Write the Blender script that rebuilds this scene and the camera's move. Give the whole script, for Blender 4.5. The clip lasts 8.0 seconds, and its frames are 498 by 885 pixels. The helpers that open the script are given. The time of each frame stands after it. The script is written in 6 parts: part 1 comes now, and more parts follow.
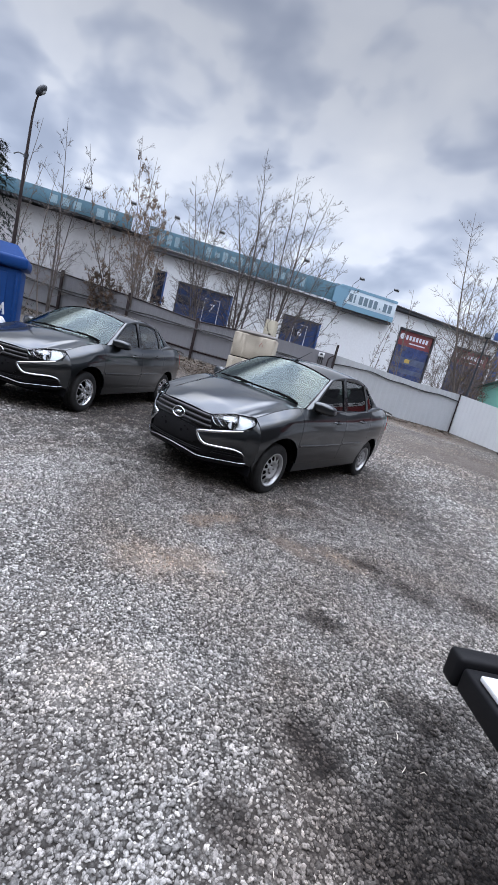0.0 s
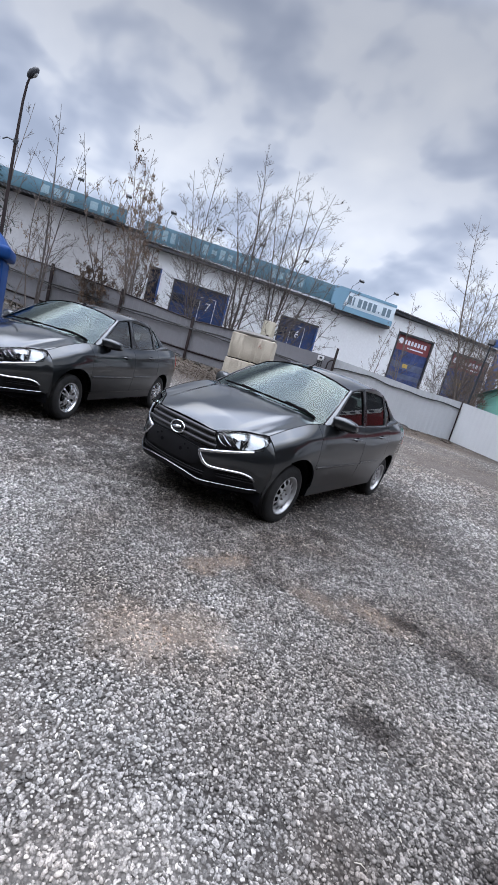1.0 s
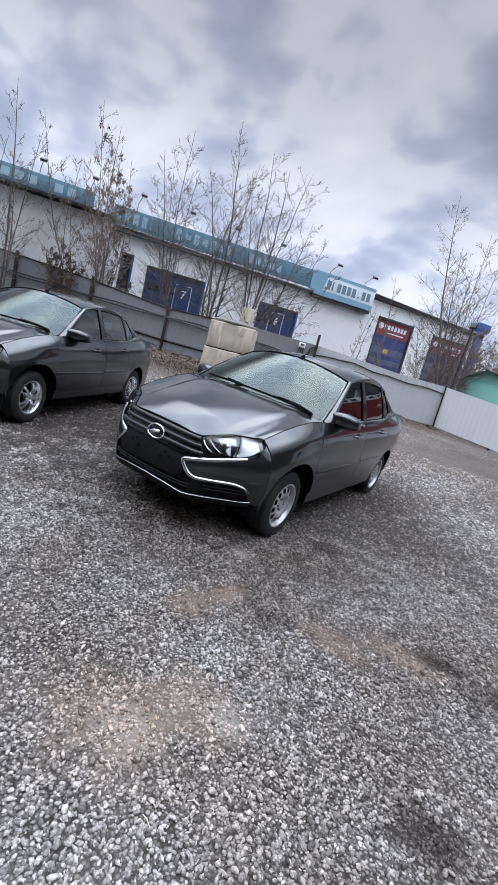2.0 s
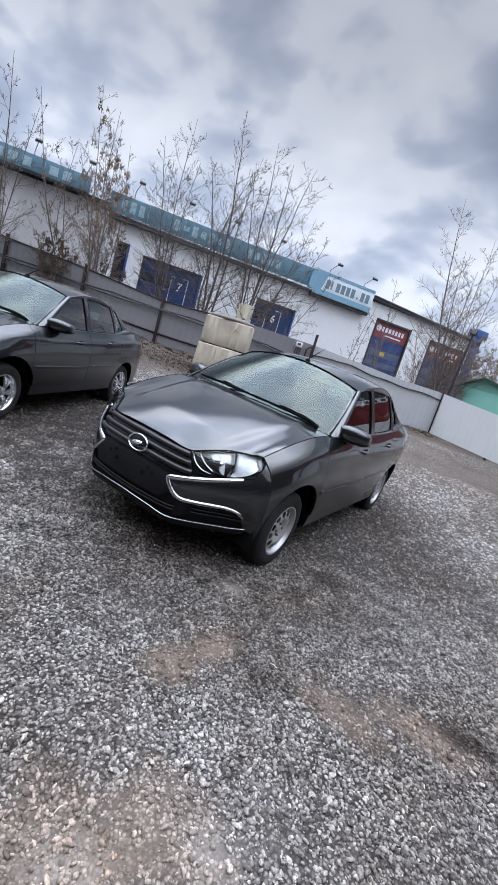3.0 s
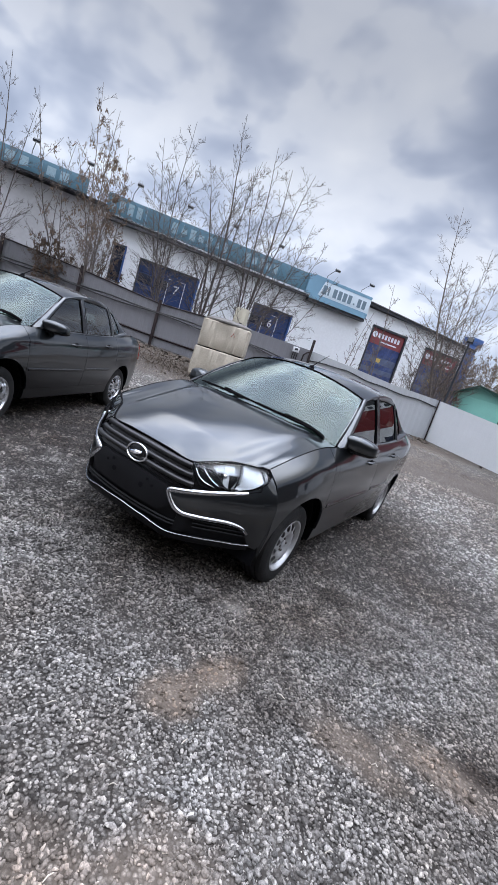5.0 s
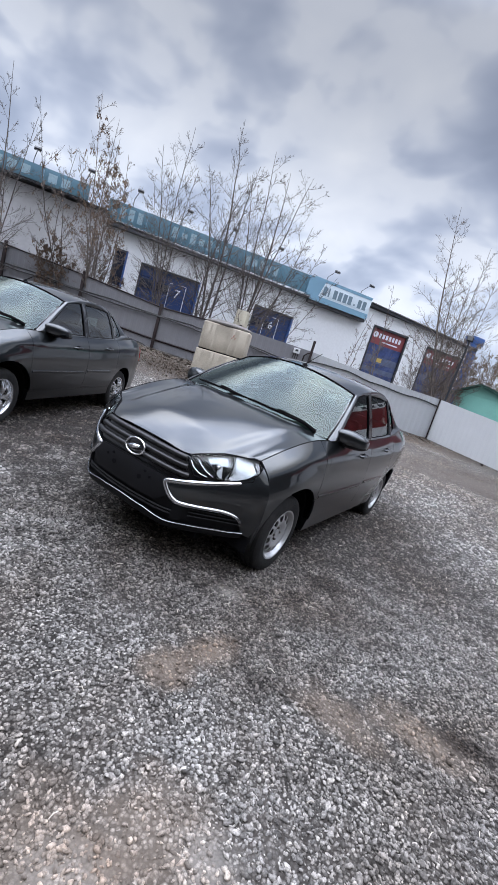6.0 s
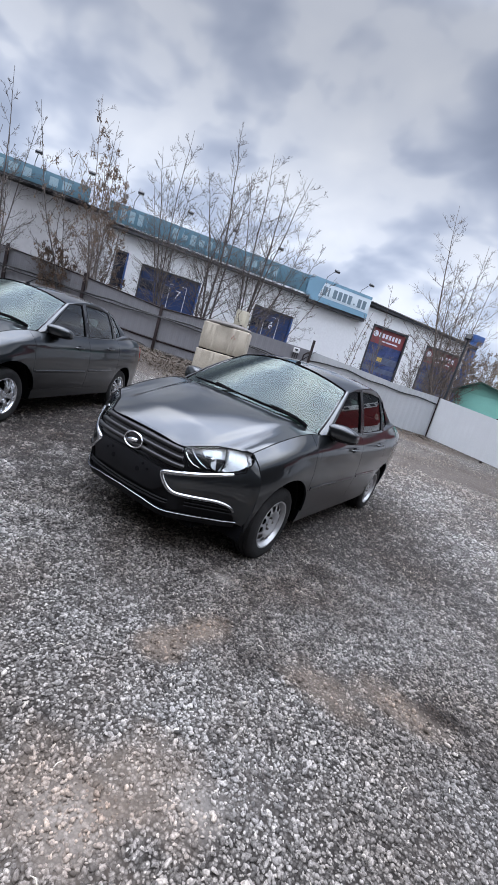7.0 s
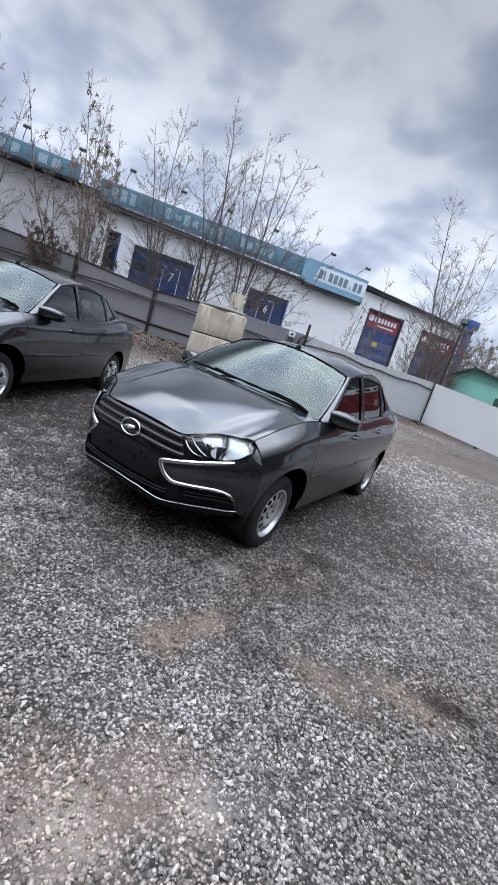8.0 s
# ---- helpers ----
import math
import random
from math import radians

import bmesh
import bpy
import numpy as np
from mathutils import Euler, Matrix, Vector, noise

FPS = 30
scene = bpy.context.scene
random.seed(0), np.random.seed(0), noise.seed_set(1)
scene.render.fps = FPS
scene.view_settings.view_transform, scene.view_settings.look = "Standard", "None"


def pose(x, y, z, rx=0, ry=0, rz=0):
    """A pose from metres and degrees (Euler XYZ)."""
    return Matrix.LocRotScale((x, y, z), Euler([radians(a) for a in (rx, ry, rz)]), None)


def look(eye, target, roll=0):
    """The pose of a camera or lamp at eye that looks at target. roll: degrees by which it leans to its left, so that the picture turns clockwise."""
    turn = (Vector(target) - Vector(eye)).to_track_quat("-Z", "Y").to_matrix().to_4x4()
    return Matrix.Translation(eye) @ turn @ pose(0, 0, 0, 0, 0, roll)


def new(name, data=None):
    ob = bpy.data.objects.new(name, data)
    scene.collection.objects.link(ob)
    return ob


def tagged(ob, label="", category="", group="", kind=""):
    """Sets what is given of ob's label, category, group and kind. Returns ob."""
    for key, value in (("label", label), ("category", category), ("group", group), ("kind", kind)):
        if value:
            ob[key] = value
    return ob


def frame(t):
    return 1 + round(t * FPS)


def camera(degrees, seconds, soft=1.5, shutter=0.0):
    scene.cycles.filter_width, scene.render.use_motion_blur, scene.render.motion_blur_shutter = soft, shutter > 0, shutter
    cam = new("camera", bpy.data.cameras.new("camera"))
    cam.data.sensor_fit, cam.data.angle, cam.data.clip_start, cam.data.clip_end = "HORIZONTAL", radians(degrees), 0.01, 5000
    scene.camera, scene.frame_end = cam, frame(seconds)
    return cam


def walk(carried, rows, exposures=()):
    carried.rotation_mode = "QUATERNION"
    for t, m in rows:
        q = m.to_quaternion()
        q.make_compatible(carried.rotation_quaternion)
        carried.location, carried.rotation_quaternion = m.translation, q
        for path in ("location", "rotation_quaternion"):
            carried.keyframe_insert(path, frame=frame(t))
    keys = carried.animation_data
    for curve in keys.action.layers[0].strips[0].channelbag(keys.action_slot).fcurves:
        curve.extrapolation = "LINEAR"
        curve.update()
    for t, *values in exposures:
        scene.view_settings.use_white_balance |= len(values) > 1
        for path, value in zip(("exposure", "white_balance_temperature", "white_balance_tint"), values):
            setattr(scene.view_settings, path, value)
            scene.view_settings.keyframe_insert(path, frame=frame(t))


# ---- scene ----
cam = camera(58.0, 8.0, soft=0.5)
PATH = [
    (0, (3.137, -4.019, 1.435), (2.034, -2.398, 1.041), 14.3),
    (0.5, (2.865, -3.736, 1.444), (1.764, -2.121, 1.021), 14.8),
    (1, (2.564, -3.556, 1.43), (1.491, -1.912, 1.048), 15.6),
    (1.5, (2.324, -3.397, 1.425), (1.305, -1.722, 1.027), 14.6),
    (2, (2.171, -3.152, 1.418), (1.184, -1.461, 1.01), 14.4),
    (2.2, (2.115, -3.051, 1.427), (1.138, -1.353, 1.025), 14.9),
    (3.3, (1.791, -2.727, 1.436), (0.846, -1.013, 1.024), 17.3),
    (3.5, (1.747, -2.697, 1.432), (0.804, -0.981, 1.027), 17.5),
    (4, (1.7, -2.669, 1.429), (0.764, -0.947, 1.03), 17.8),
    (4.5, (1.707, -2.678, 1.429), (0.775, -0.953, 1.038), 17.9),
    (6, (1.878, -2.782, 1.419), (0.927, -1.065, 1.037), 16.8),
    (6.5, (1.978, -2.844, 1.414), (1.017, -1.132, 1.032), 16.5),
    (7, (2.012, -2.873, 1.422), (1.053, -1.161, 1.038), 16.4),
    (7.5, (2.004, -2.883, 1.423), (1.063, -1.167, 1.012), 16.4),
    (8, (1.929, -2.827, 1.409), (1.016, -1.102, 0.969), 16.8),
]
walk(cam, [(t, look(eye, target, roll)) for t, eye, target, roll in PATH])

# ---- sky and light ----
SUN_AZ, SUN_EL = radians(312), radians(80)
world = bpy.data.worlds.new("overcast_sky")
scene.world = world
world.use_nodes = True
wn = world.node_tree
wn.nodes.clear()


def wnode(kind, **values):
    n = wn.nodes.new(kind)
    for key, value in values.items():
        n.inputs[key].default_value = value
    return n


w_out = wnode("ShaderNodeOutputWorld")
w_bg = wnode("ShaderNodeBackground", Strength=1.0)
w_sky = wn.nodes.new("ShaderNodeTexSky")
w_sky.sky_type, w_sky.sun_disc, w_sky.sun_elevation, w_sky.sun_rotation = "NISHITA", False, SUN_EL, radians(90) - SUN_AZ
w_tc = wn.nodes.new("ShaderNodeTexCoord")
# the cloud deck: the direction is flattened on a high plane, so that clouds draw together towards the horizon
w_sep = wn.nodes.new("ShaderNodeSeparateXYZ")
w_z = wn.nodes.new("ShaderNodeMath"); w_z.operation = "ADD"; w_z.inputs[1].default_value = 0.42
w_dx = wn.nodes.new("ShaderNodeMath"); w_dx.operation = "DIVIDE"
w_dy = wn.nodes.new("ShaderNodeMath"); w_dy.operation = "DIVIDE"
w_comb = wn.nodes.new("ShaderNodeCombineXYZ")
wn.links.new(w_tc.outputs["Generated"], w_sep.inputs[0])
wn.links.new(w_sep.outputs["Z"], w_z.inputs[0])
wn.links.new(w_sep.outputs["X"], w_dx.inputs[0]); wn.links.new(w_z.outputs[0], w_dx.inputs[1])
wn.links.new(w_sep.outputs["Y"], w_dy.inputs[0]); wn.links.new(w_z.outputs[0], w_dy.inputs[1])
wn.links.new(w_dx.outputs[0], w_comb.inputs["X"]); wn.links.new(w_dy.outputs[0], w_comb.inputs["Y"])
w_map = wn.nodes.new("ShaderNodeMapping")
w_map.inputs["Location"].default_value = (3.1, 1.7, 0.0)
w_map.inputs["Rotation"].default_value = (0, 0, radians(35))
w_map.inputs["Scale"].default_value = (1.5, 1.75, 1.0)
wn.links.new(w_comb.outputs[0], w_map.inputs[0])
w_big = wnode("ShaderNodeTexNoise", Scale=1.15, Detail=3.0, Roughness=0.5, Distortion=0.25)
w_small = wnode("ShaderNodeTexNoise", Scale=3.6, Detail=3.0, Roughness=0.45, Distortion=0.2)
wn.links.new(w_map.outputs[0], w_big.inputs["Vector"]); wn.links.new(w_map.outputs[0], w_small.inputs["Vector"])
w_mix = wn.nodes.new("ShaderNodeMix"); w_mix.inputs[0].default_value = 0.45
wn.links.new(w_big.outputs["Fac"], w_mix.inputs[2]); wn.links.new(w_small.outputs["Fac"], w_mix.inputs[3])
w_ramp = wn.nodes.new("ShaderNodeValToRGB")
w_ramp.color_ramp.interpolation = "B_SPLINE"
for e, (p, c) in zip([*w_ramp.color_ramp.elements, *[w_ramp.color_ramp.elements.new(0.5) for _ in range(2)]],
                     ((0.37, (0.28, 0.32, 0.425, 1)), (0.63, (0.90, 0.93, 0.985, 1)), (0.46, (0.38, 0.425, 0.545, 1)), (0.54, (0.575, 0.615, 0.715, 1)))):
    e.position, e.color = p, c
wn.links.new(w_mix.outputs[0], w_ramp.inputs[0])
w_sky_dim = wn.nodes.new("ShaderNodeMix"); w_sky_dim.data_type = "RGBA"; w_sky_dim.blend_type = "ADD"
w_sky_dim.inputs[0].default_value = 0.02
wn.links.new(w_ramp.outputs[0], w_sky_dim.inputs[6]); wn.links.new(w_sky.outputs[0], w_sky_dim.inputs[7])
# an overcast sky is brightest overhead
w_gain = wn.nodes.new("ShaderNodeMapRange"); w_gain.interpolation_type = "SMOOTHSTEP"
for key, value in ((1, 0.57), (2, 0.78), (3, 1.0), (4, 8.8)):
    w_gain.inputs[key].default_value = value
w_low = wn.nodes.new("ShaderNodeMapRange"); w_low.interpolation_type = "SMOOTHSTEP"
for key, value in ((1, 0.16), (2, 0.55), (3, 1.28), (4, 0.75)):
    w_low.inputs[key].default_value = value
w_both = wn.nodes.new("ShaderNodeMath"); w_both.operation = "MULTIPLY"
wn.links.new(w_sep.outputs["Z"], w_gain.inputs[0]); wn.links.new(w_sep.outputs["Z"], w_low.inputs[0])
wn.links.new(w_gain.outputs[0], w_both.inputs[0]); wn.links.new(w_low.outputs[0], w_both.inputs[1])
wn.links.new(w_both.outputs[0], w_bg.inputs["Strength"])
wn.links.new(w_sky_dim.outputs[2], w_bg.inputs["Color"])
wn.links.new(w_bg.outputs[0], w_out.inputs[0])

sun = new("sun", bpy.data.lights.new("sun", "SUN"))
sun.data.energy, sun.data.angle, sun.data.color = 1.4, radians(120), (1.0, 0.95, 0.88)
sun.matrix_world = look((0, 0, 0), (-math.cos(SUN_AZ) * math.cos(SUN_EL), -math.sin(SUN_AZ) * math.cos(SUN_EL), -math.sin(SUN_EL)))

# ---- materials ----


def material(name, col, rough=0.6, metal=0.0, coat=0.0, var=0.0, scale=4.0, fine=60.0, bump=0.0, bump_scale=80.0, dirt=None, dirt_amount=0.0, coords="Object", spec=0.5):
    """A principled surface whose colour varies at two scales, with fine relief and, if wanted, blotches of dirt."""
    m = bpy.data.materials.new(name)
    m.use_nodes = True
    nt = m.node_tree
    b = nt.nodes["Principled BSDF"]
    b.inputs["Base Color"].default_value = (*col, 1)
    b.inputs["Roughness"].default_value, b.inputs["Metallic"].default_value = rough, metal
    b.inputs["Coat Weight"].default_value, b.inputs["Coat Roughness"].default_value = coat, 0.03
    b.inputs["Specular IOR Level"].default_value = spec
    tc = nt.nodes.new("ShaderNodeTexCoord")
    if var or dirt_amount:
        out = None
        for s, weight in ((scale, var), (fine, var * 0.7)):
            n = nt.nodes.new("ShaderNodeTexNoise")
            n.inputs["Scale"].default_value, n.inputs["Detail"].default_value = s, 5.0
            nt.links.new(tc.outputs[coords], n.inputs["Vector"])
            r = nt.nodes.new("ShaderNodeMapRange")
            r.inputs["From Min"].default_value, r.inputs["From Max"].default_value = 0.3, 0.7
            r.inputs["To Min"].default_value, r.inputs["To Max"].default_value = 1 - weight, 1 + weight
            nt.links.new(n.outputs["Fac"], r.inputs["Value"])
            mul = nt.nodes.new("ShaderNodeMix")
            mul.data_type, mul.blend_type, mul.inputs[0].default_value = "RGBA", "MULTIPLY", 1.0
            if out is None:
                mul.inputs[6].default_value = (*col, 1)
            else:
                nt.links.new(out, mul.inputs[6])
            nt.links.new(r.outputs[0], mul.inputs[7])
            out = mul.outputs[2]
        if dirt_amount:
            n = nt.nodes.new("ShaderNodeTexNoise")
            n.inputs["Scale"].default_value, n.inputs["Detail"].default_value, n.inputs["Roughness"].default_value = scale * 0.6, 8.0, 0.65
            nt.links.new(tc.outputs[coords], n.inputs["Vector"])
            r = nt.nodes.new("ShaderNodeMapRange")
            r.inputs["From Min"].default_value, r.inputs["From Max"].default_value, r.inputs["To Max"].default_value = 0.48, 0.72, dirt_amount
            nt.links.new(n.outputs["Fac"], r.inputs["Value"])
            mx = nt.nodes.new("ShaderNodeMix")
            mx.data_type = "RGBA"
            mx.inputs[7].default_value = (*dirt, 1)
            nt.links.new(out, mx.inputs[6]); nt.links.new(r.outputs[0], mx.inputs[0])
            out = mx.outputs[2]
        nt.links.new(out, b.inputs["Base Color"])
    if bump:
        n = nt.nodes.new("ShaderNodeTexNoise")
        n.inputs["Scale"].default_value, n.inputs["Detail"].default_value = bump_scale, 6.0
        nt.links.new(tc.outputs[coords], n.inputs["Vector"])
        bp = nt.nodes.new("ShaderNodeBump")
        bp.inputs["Strength"].default_value, bp.inputs["Distance"].default_value = bump, 0.02
        nt.links.new(n.outputs["Fac"], bp.inputs["Height"])
        nt.links.new(bp.outputs[0], b.inputs["Normal"])
    return m


def glass(name, tint, rough=0.0, ior=1.6, sheen=(1, 1, 1)):
    """A thin pane: clear, tinted, with a real mirror-like sheen."""
    m = bpy.data.materials.new(name)
    m.use_nodes = True
    nt = m.node_tree
    nt.nodes.remove(nt.nodes["Principled BSDF"])
    t = nt.nodes.new("ShaderNodeBsdfTransparent"); t.inputs[0].default_value = (*tint, 1)
    g = nt.nodes.new("ShaderNodeBsdfGlossy"); g.inputs["Roughness"].default_value = rough; g.inputs["Color"].default_value = (*sheen, 1)
    f = nt.nodes.new("ShaderNodeFresnel"); f.inputs[0].default_value = ior
    mx = nt.nodes.new("ShaderNodeMixShader")
    nt.links.new(f.outputs[0], mx.inputs[0]); nt.links.new(t.outputs[0], mx.inputs[1]); nt.links.new(g.outputs[0], mx.inputs[2])
    nt.links.new(mx.outputs[0], nt.nodes["Material Output"].inputs[0])
    return m


PAINT = material("graphite_metallic_paint", (0.025, 0.030, 0.034), 0.34, 1.0, 1.0, var=0.05, scale=1.5, fine=900.0)
BLACK_PLASTIC = material("black_plastic", (0.007, 0.007, 0.008), 0.5, spec=0.12, var=0.15, scale=6, fine=300, bump=0.05, bump_scale=400)
MATT_BLACK = material("matt_black", (0.004, 0.004, 0.005), 0.85, spec=0.08, var=0.2)
GRILLE_BLACK = material("semi_gloss_grille_black", (0.008, 0.008, 0.009), 0.32, var=0.1)
GLOSS_BLACK = material("gloss_black_plastic", (0.008, 0.008, 0.009), 0.22, spec=0.3, var=0.1)
RUBBER = material("tyre_rubber", (0.013, 0.013, 0.013), 0.75, spec=0.25, var=0.25, scale=10, fine=90, bump=0.15, bump_scale=150, dirt=(0.06, 0.057, 0.054), dirt_amount=0.3)
PAINT.node_tree.nodes["Principled BSDF"].inputs["Coat IOR"].default_value = 1.68
PAINT.node_tree.nodes["Principled BSDF"].inputs["Specular Tint"].default_value = (0.8, 0.8, 0.82, 1)
LAMP_GREY = material("grey_lamp_housing", (0.22, 0.225, 0.235), 0.32, 0.4, var=0.1, scale=20)
REFLECTOR = material("headlight_reflector", (0.40, 0.415, 0.435), 0.36, 0.9, var=0.15, scale=40)
CHROME = material("chrome", (0.80, 0.81, 0.83), 0.09, 1.0, var=0.03)
SATIN_CHROME = material("satin_chrome", (0.42, 0.43, 0.45), 0.26, 1.0, var=0.04)
BRACKET_CHROME = material("greyed_chrome_trim", (0.50, 0.51, 0.53), 0.16, 1.0, var=0.08, scale=20)
RIM_SILVER = material("silver_wheel_paint", (0.44, 0.445, 0.45), 0.36, 0.5, 0.3, var=0.06, scale=12, fine=200, dirt=(0.2, 0.19, 0.18), dirt_amount=0.25)
ALLOY = material("machined_alloy", (0.70, 0.71, 0.73), 0.22, 0.85, 0.3, var=0.05, scale=12)
BRAKE = material("dull_brake_metal", (0.12, 0.11, 0.10), 0.6, 0.6, var=0.3, scale=15)
INTERIOR = material("dark_interior_fabric", (0.035, 0.036, 0.040), 0.85, var=0.2, scale=9, fine=220, bump=0.2, bump_scale=300)
DASH = material("dashboard_plastic", (0.030, 0.031, 0.034), 0.55, var=0.12, scale=8, bump=0.1, bump_scale=400)
VISOR = material("light_visor_fabric", (0.48, 0.48, 0.47), 0.8, var=0.05)
SCREEN = glass("windscreen_glass", (0.52, 0.64, 0.60), ior=1.6, sheen=(0.86, 1.0, 0.97))
SIDE_GLASS = glass("side_window_glass", (0.40, 0.45, 0.43), ior=1.8)
GLASS_BACK = glass("inner_face_of_glass", (0.98, 0.99, 0.98), ior=1.02)
LENS_CLEAR = glass("headlight_cover", (0.95, 0.96, 0.97), ior=1.35)
RED_LENS = material("red_lens", (0.35, 0.01, 0.012), 0.15, coat=0.8)

# ---- mesh helpers ----


def mesh_from(name, verts, faces, mat, smooth=35, solid=True):
    me = bpy.data.meshes.new(name)
    me.from_pydata([tuple(map(float, v)) for v in verts], [], [tuple(map(int, f)) for f in faces])
    if solid:
        bm = bmesh.new(); bm.from_mesh(me)
        bmesh.ops.remove_doubles(bm, verts=bm.verts, dist=1e-5)
        bmesh.ops.recalc_face_normals(bm, faces=bm.faces)
        bm.to_mesh(me); bm.free()
    me.validate()
    me.materials.append(mat)
    if smooth:
        me.shade_smooth()
        me.set_sharp_from_angle(angle=radians(smooth))
    return me


def part(name, bm, mat, parent=None, label="", smooth=35, at=None):
    """One mesh object, from a bmesh, a (verts, faces) pair or a mesh, under its parent."""
    if isinstance(bm, bpy.types.Mesh):
        me = bm
    elif isinstance(bm, tuple):
        me = mesh_from(name, bm[0], bm[1], mat, smooth)
    else:
        bmesh.ops.recalc_face_normals(bm, faces=bm.faces)
        me = bpy.data.meshes.new(name); bm.to_mesh(me); bm.free(); me.materials.append(mat)
        if smooth:
            me.shade_smooth(); me.set_sharp_from_angle(angle=radians(smooth))
    o = new(name, me)
    if parent is not None:
        o.parent = parent
    if at is not None:
        o.matrix_basis = at
    return tagged(o, label) if label else o


def thing(name, m, label, category, group="", kind=""):
    return_ob = new(name)
    return_ob.empty_display_size = 0.2
    return_ob.matrix_basis = m
    return tagged(return_ob, label, category, group, kind)


def box(size, at=None, bevel=0.0, seg=2):
    """A bmesh box with bevelled edges."""
    bm = bmesh.new()
    bmesh.ops.create_cube(bm, size=1)
    bmesh.ops.scale(bm, vec=size, verts=bm.verts)
    if bevel:
        bmesh.ops.bevel(bm, geom=bm.edges[:], offset=bevel, segments=seg, affect="EDGES", profile=0.5)
    if at is not None:
        bm.transform(at)
    return bm


def join(*bms):
    out = bmesh.new()
    for b in bms:
        me = bpy.data.meshes.new("t"); b.to_mesh(me); b.free(); out.from_mesh(me); bpy.data.meshes.remove(me)
    return out


def tube(points, radii, n=8, caps=True):
    """A tapered tube along points: (verts, faces)."""
    P = [Vector(p) for p in points]
    R = [radii] * len(P) if isinstance(radii, (int, float)) else list(radii)
    V, F = [], []
    up = Vector((0.12, 0.31, 0.94)).normalized()
    for i, p in enumerate(P):
        d = (P[min(i + 1, len(P) - 1)] - P[max(i - 1, 0)]).normalized()
        a = d.cross(up)
        if a.length < 0.1:
            a = d.cross(Vector((1, 0, 0)))
        a.normalize(); b = d.cross(a)
        for k in range(n):
            t = 2 * math.pi * k / n
            V.append(p + R[i] * (math.cos(t) * a + math.sin(t) * b))
    for i in range(len(P) - 1):
        for k in range(n):
            F.append((i * n + k, i * n + (k + 1) % n, (i + 1) * n + (k + 1) % n, (i + 1) * n + k))
    if caps:
        F.append(tuple(range(n))[::-1]); F.append(tuple((len(P) - 1) * n + k for k in range(n)))
    return V, F


def lathe(profile, n=48, axis="x"):
    """A surface of revolution round x from (along, radius) pairs."""
    V, F = [], []
    for a, r in profile:
        for k in range(n):
            t = 2 * math.pi * k / n
            V.append((a, r * math.cos(t), r * math.sin(t)) if axis == "x" else (r * math.cos(t), r * math.sin(t), a))
    for i in range(len(profile) - 1):
        for k in range(n):
            F.append((i * n + k, i * n + (k + 1) % n, (i + 1) * n + (k + 1) % n, (i + 1) * n + k))
    return V, F


def shell(P, thick):
    """A closed plate from a grid of points P[i][j], thick towards the back of its normals."""
    P = np.asarray(P, float)
    nu, nv = P.shape[:2]
    du = np.gradient(P, axis=0); dv = np.gradient(P, axis=1)
    N = np.cross(du, dv); N /= np.linalg.norm(N, axis=2, keepdims=True) + 1e-12
    Q = P - N * thick
    V = np.concatenate([P.reshape(-1, 3), Q.reshape(-1, 3)])
    o = nu * nv
    F = []
    for i in range(nu - 1):
        for j in range(nv - 1):
            a, b, c, d = i * nv + j, (i + 1) * nv + j, (i + 1) * nv + j + 1, i * nv + j + 1
            F.append((a, b, c, d)); F.append((a + o, d + o, c + o, b + o))
    for i in range(nu - 1):
        for j in (0, nv - 1):
            a, b = i * nv + j, (i + 1) * nv + j; F.append((a, b, b + o, a + o))
    for j in range(nv - 1):
        for i in (0, nu - 1):
            a, b = i * nv + j, i * nv + j + 1; F.append((a, b, b + o, a + o))
    return V, F


def glaze(name, pair, mat, parent, label=""):
    """A pane with thickness: its outer face mirrors, its inner face only lets light through."""
    me = mesh_from(name, pair[0], pair[1], mat, 35)
    me.materials.append(GLASS_BACK)
    for i, f in enumerate(me.polygons):
        f.material_index = i % 2
    return part(name, me, mat, parent, label)


def merge(*pairs):
    V, F = [], []
    for v, f in pairs:
        o = len(V); V += [tuple(p) for p in v]; F += [tuple(i + o for i in g) for g in f]
    return V, F


def mirror_x(pair):
    return [(-p[0], p[1], p[2]) for p in pair[0]], [tuple(reversed(f)) for f in pair[1]]


def hermite(xs, ys, x):
    """Smooth interpolation through (xs, ys), held level past the ends."""
    xs, ys = np.asarray(xs, float), np.asarray(ys, float)
    x = np.clip(np.asarray(x, float), xs[0], xs[-1])
    m = np.gradient(ys, xs)
    i = np.clip(np.searchsorted(xs, x) - 1, 0, len(xs) - 2)
    h = xs[i + 1] - xs[i]; t = (x - xs[i]) / h
    return ((2 * t**3 - 3 * t**2 + 1) * ys[i] + (t**3 - 2 * t**2 + t) * h * m[i] + (-2 * t**3 + 3 * t**2) * ys[i + 1] + (t**3 - t**2) * h * m[i + 1])


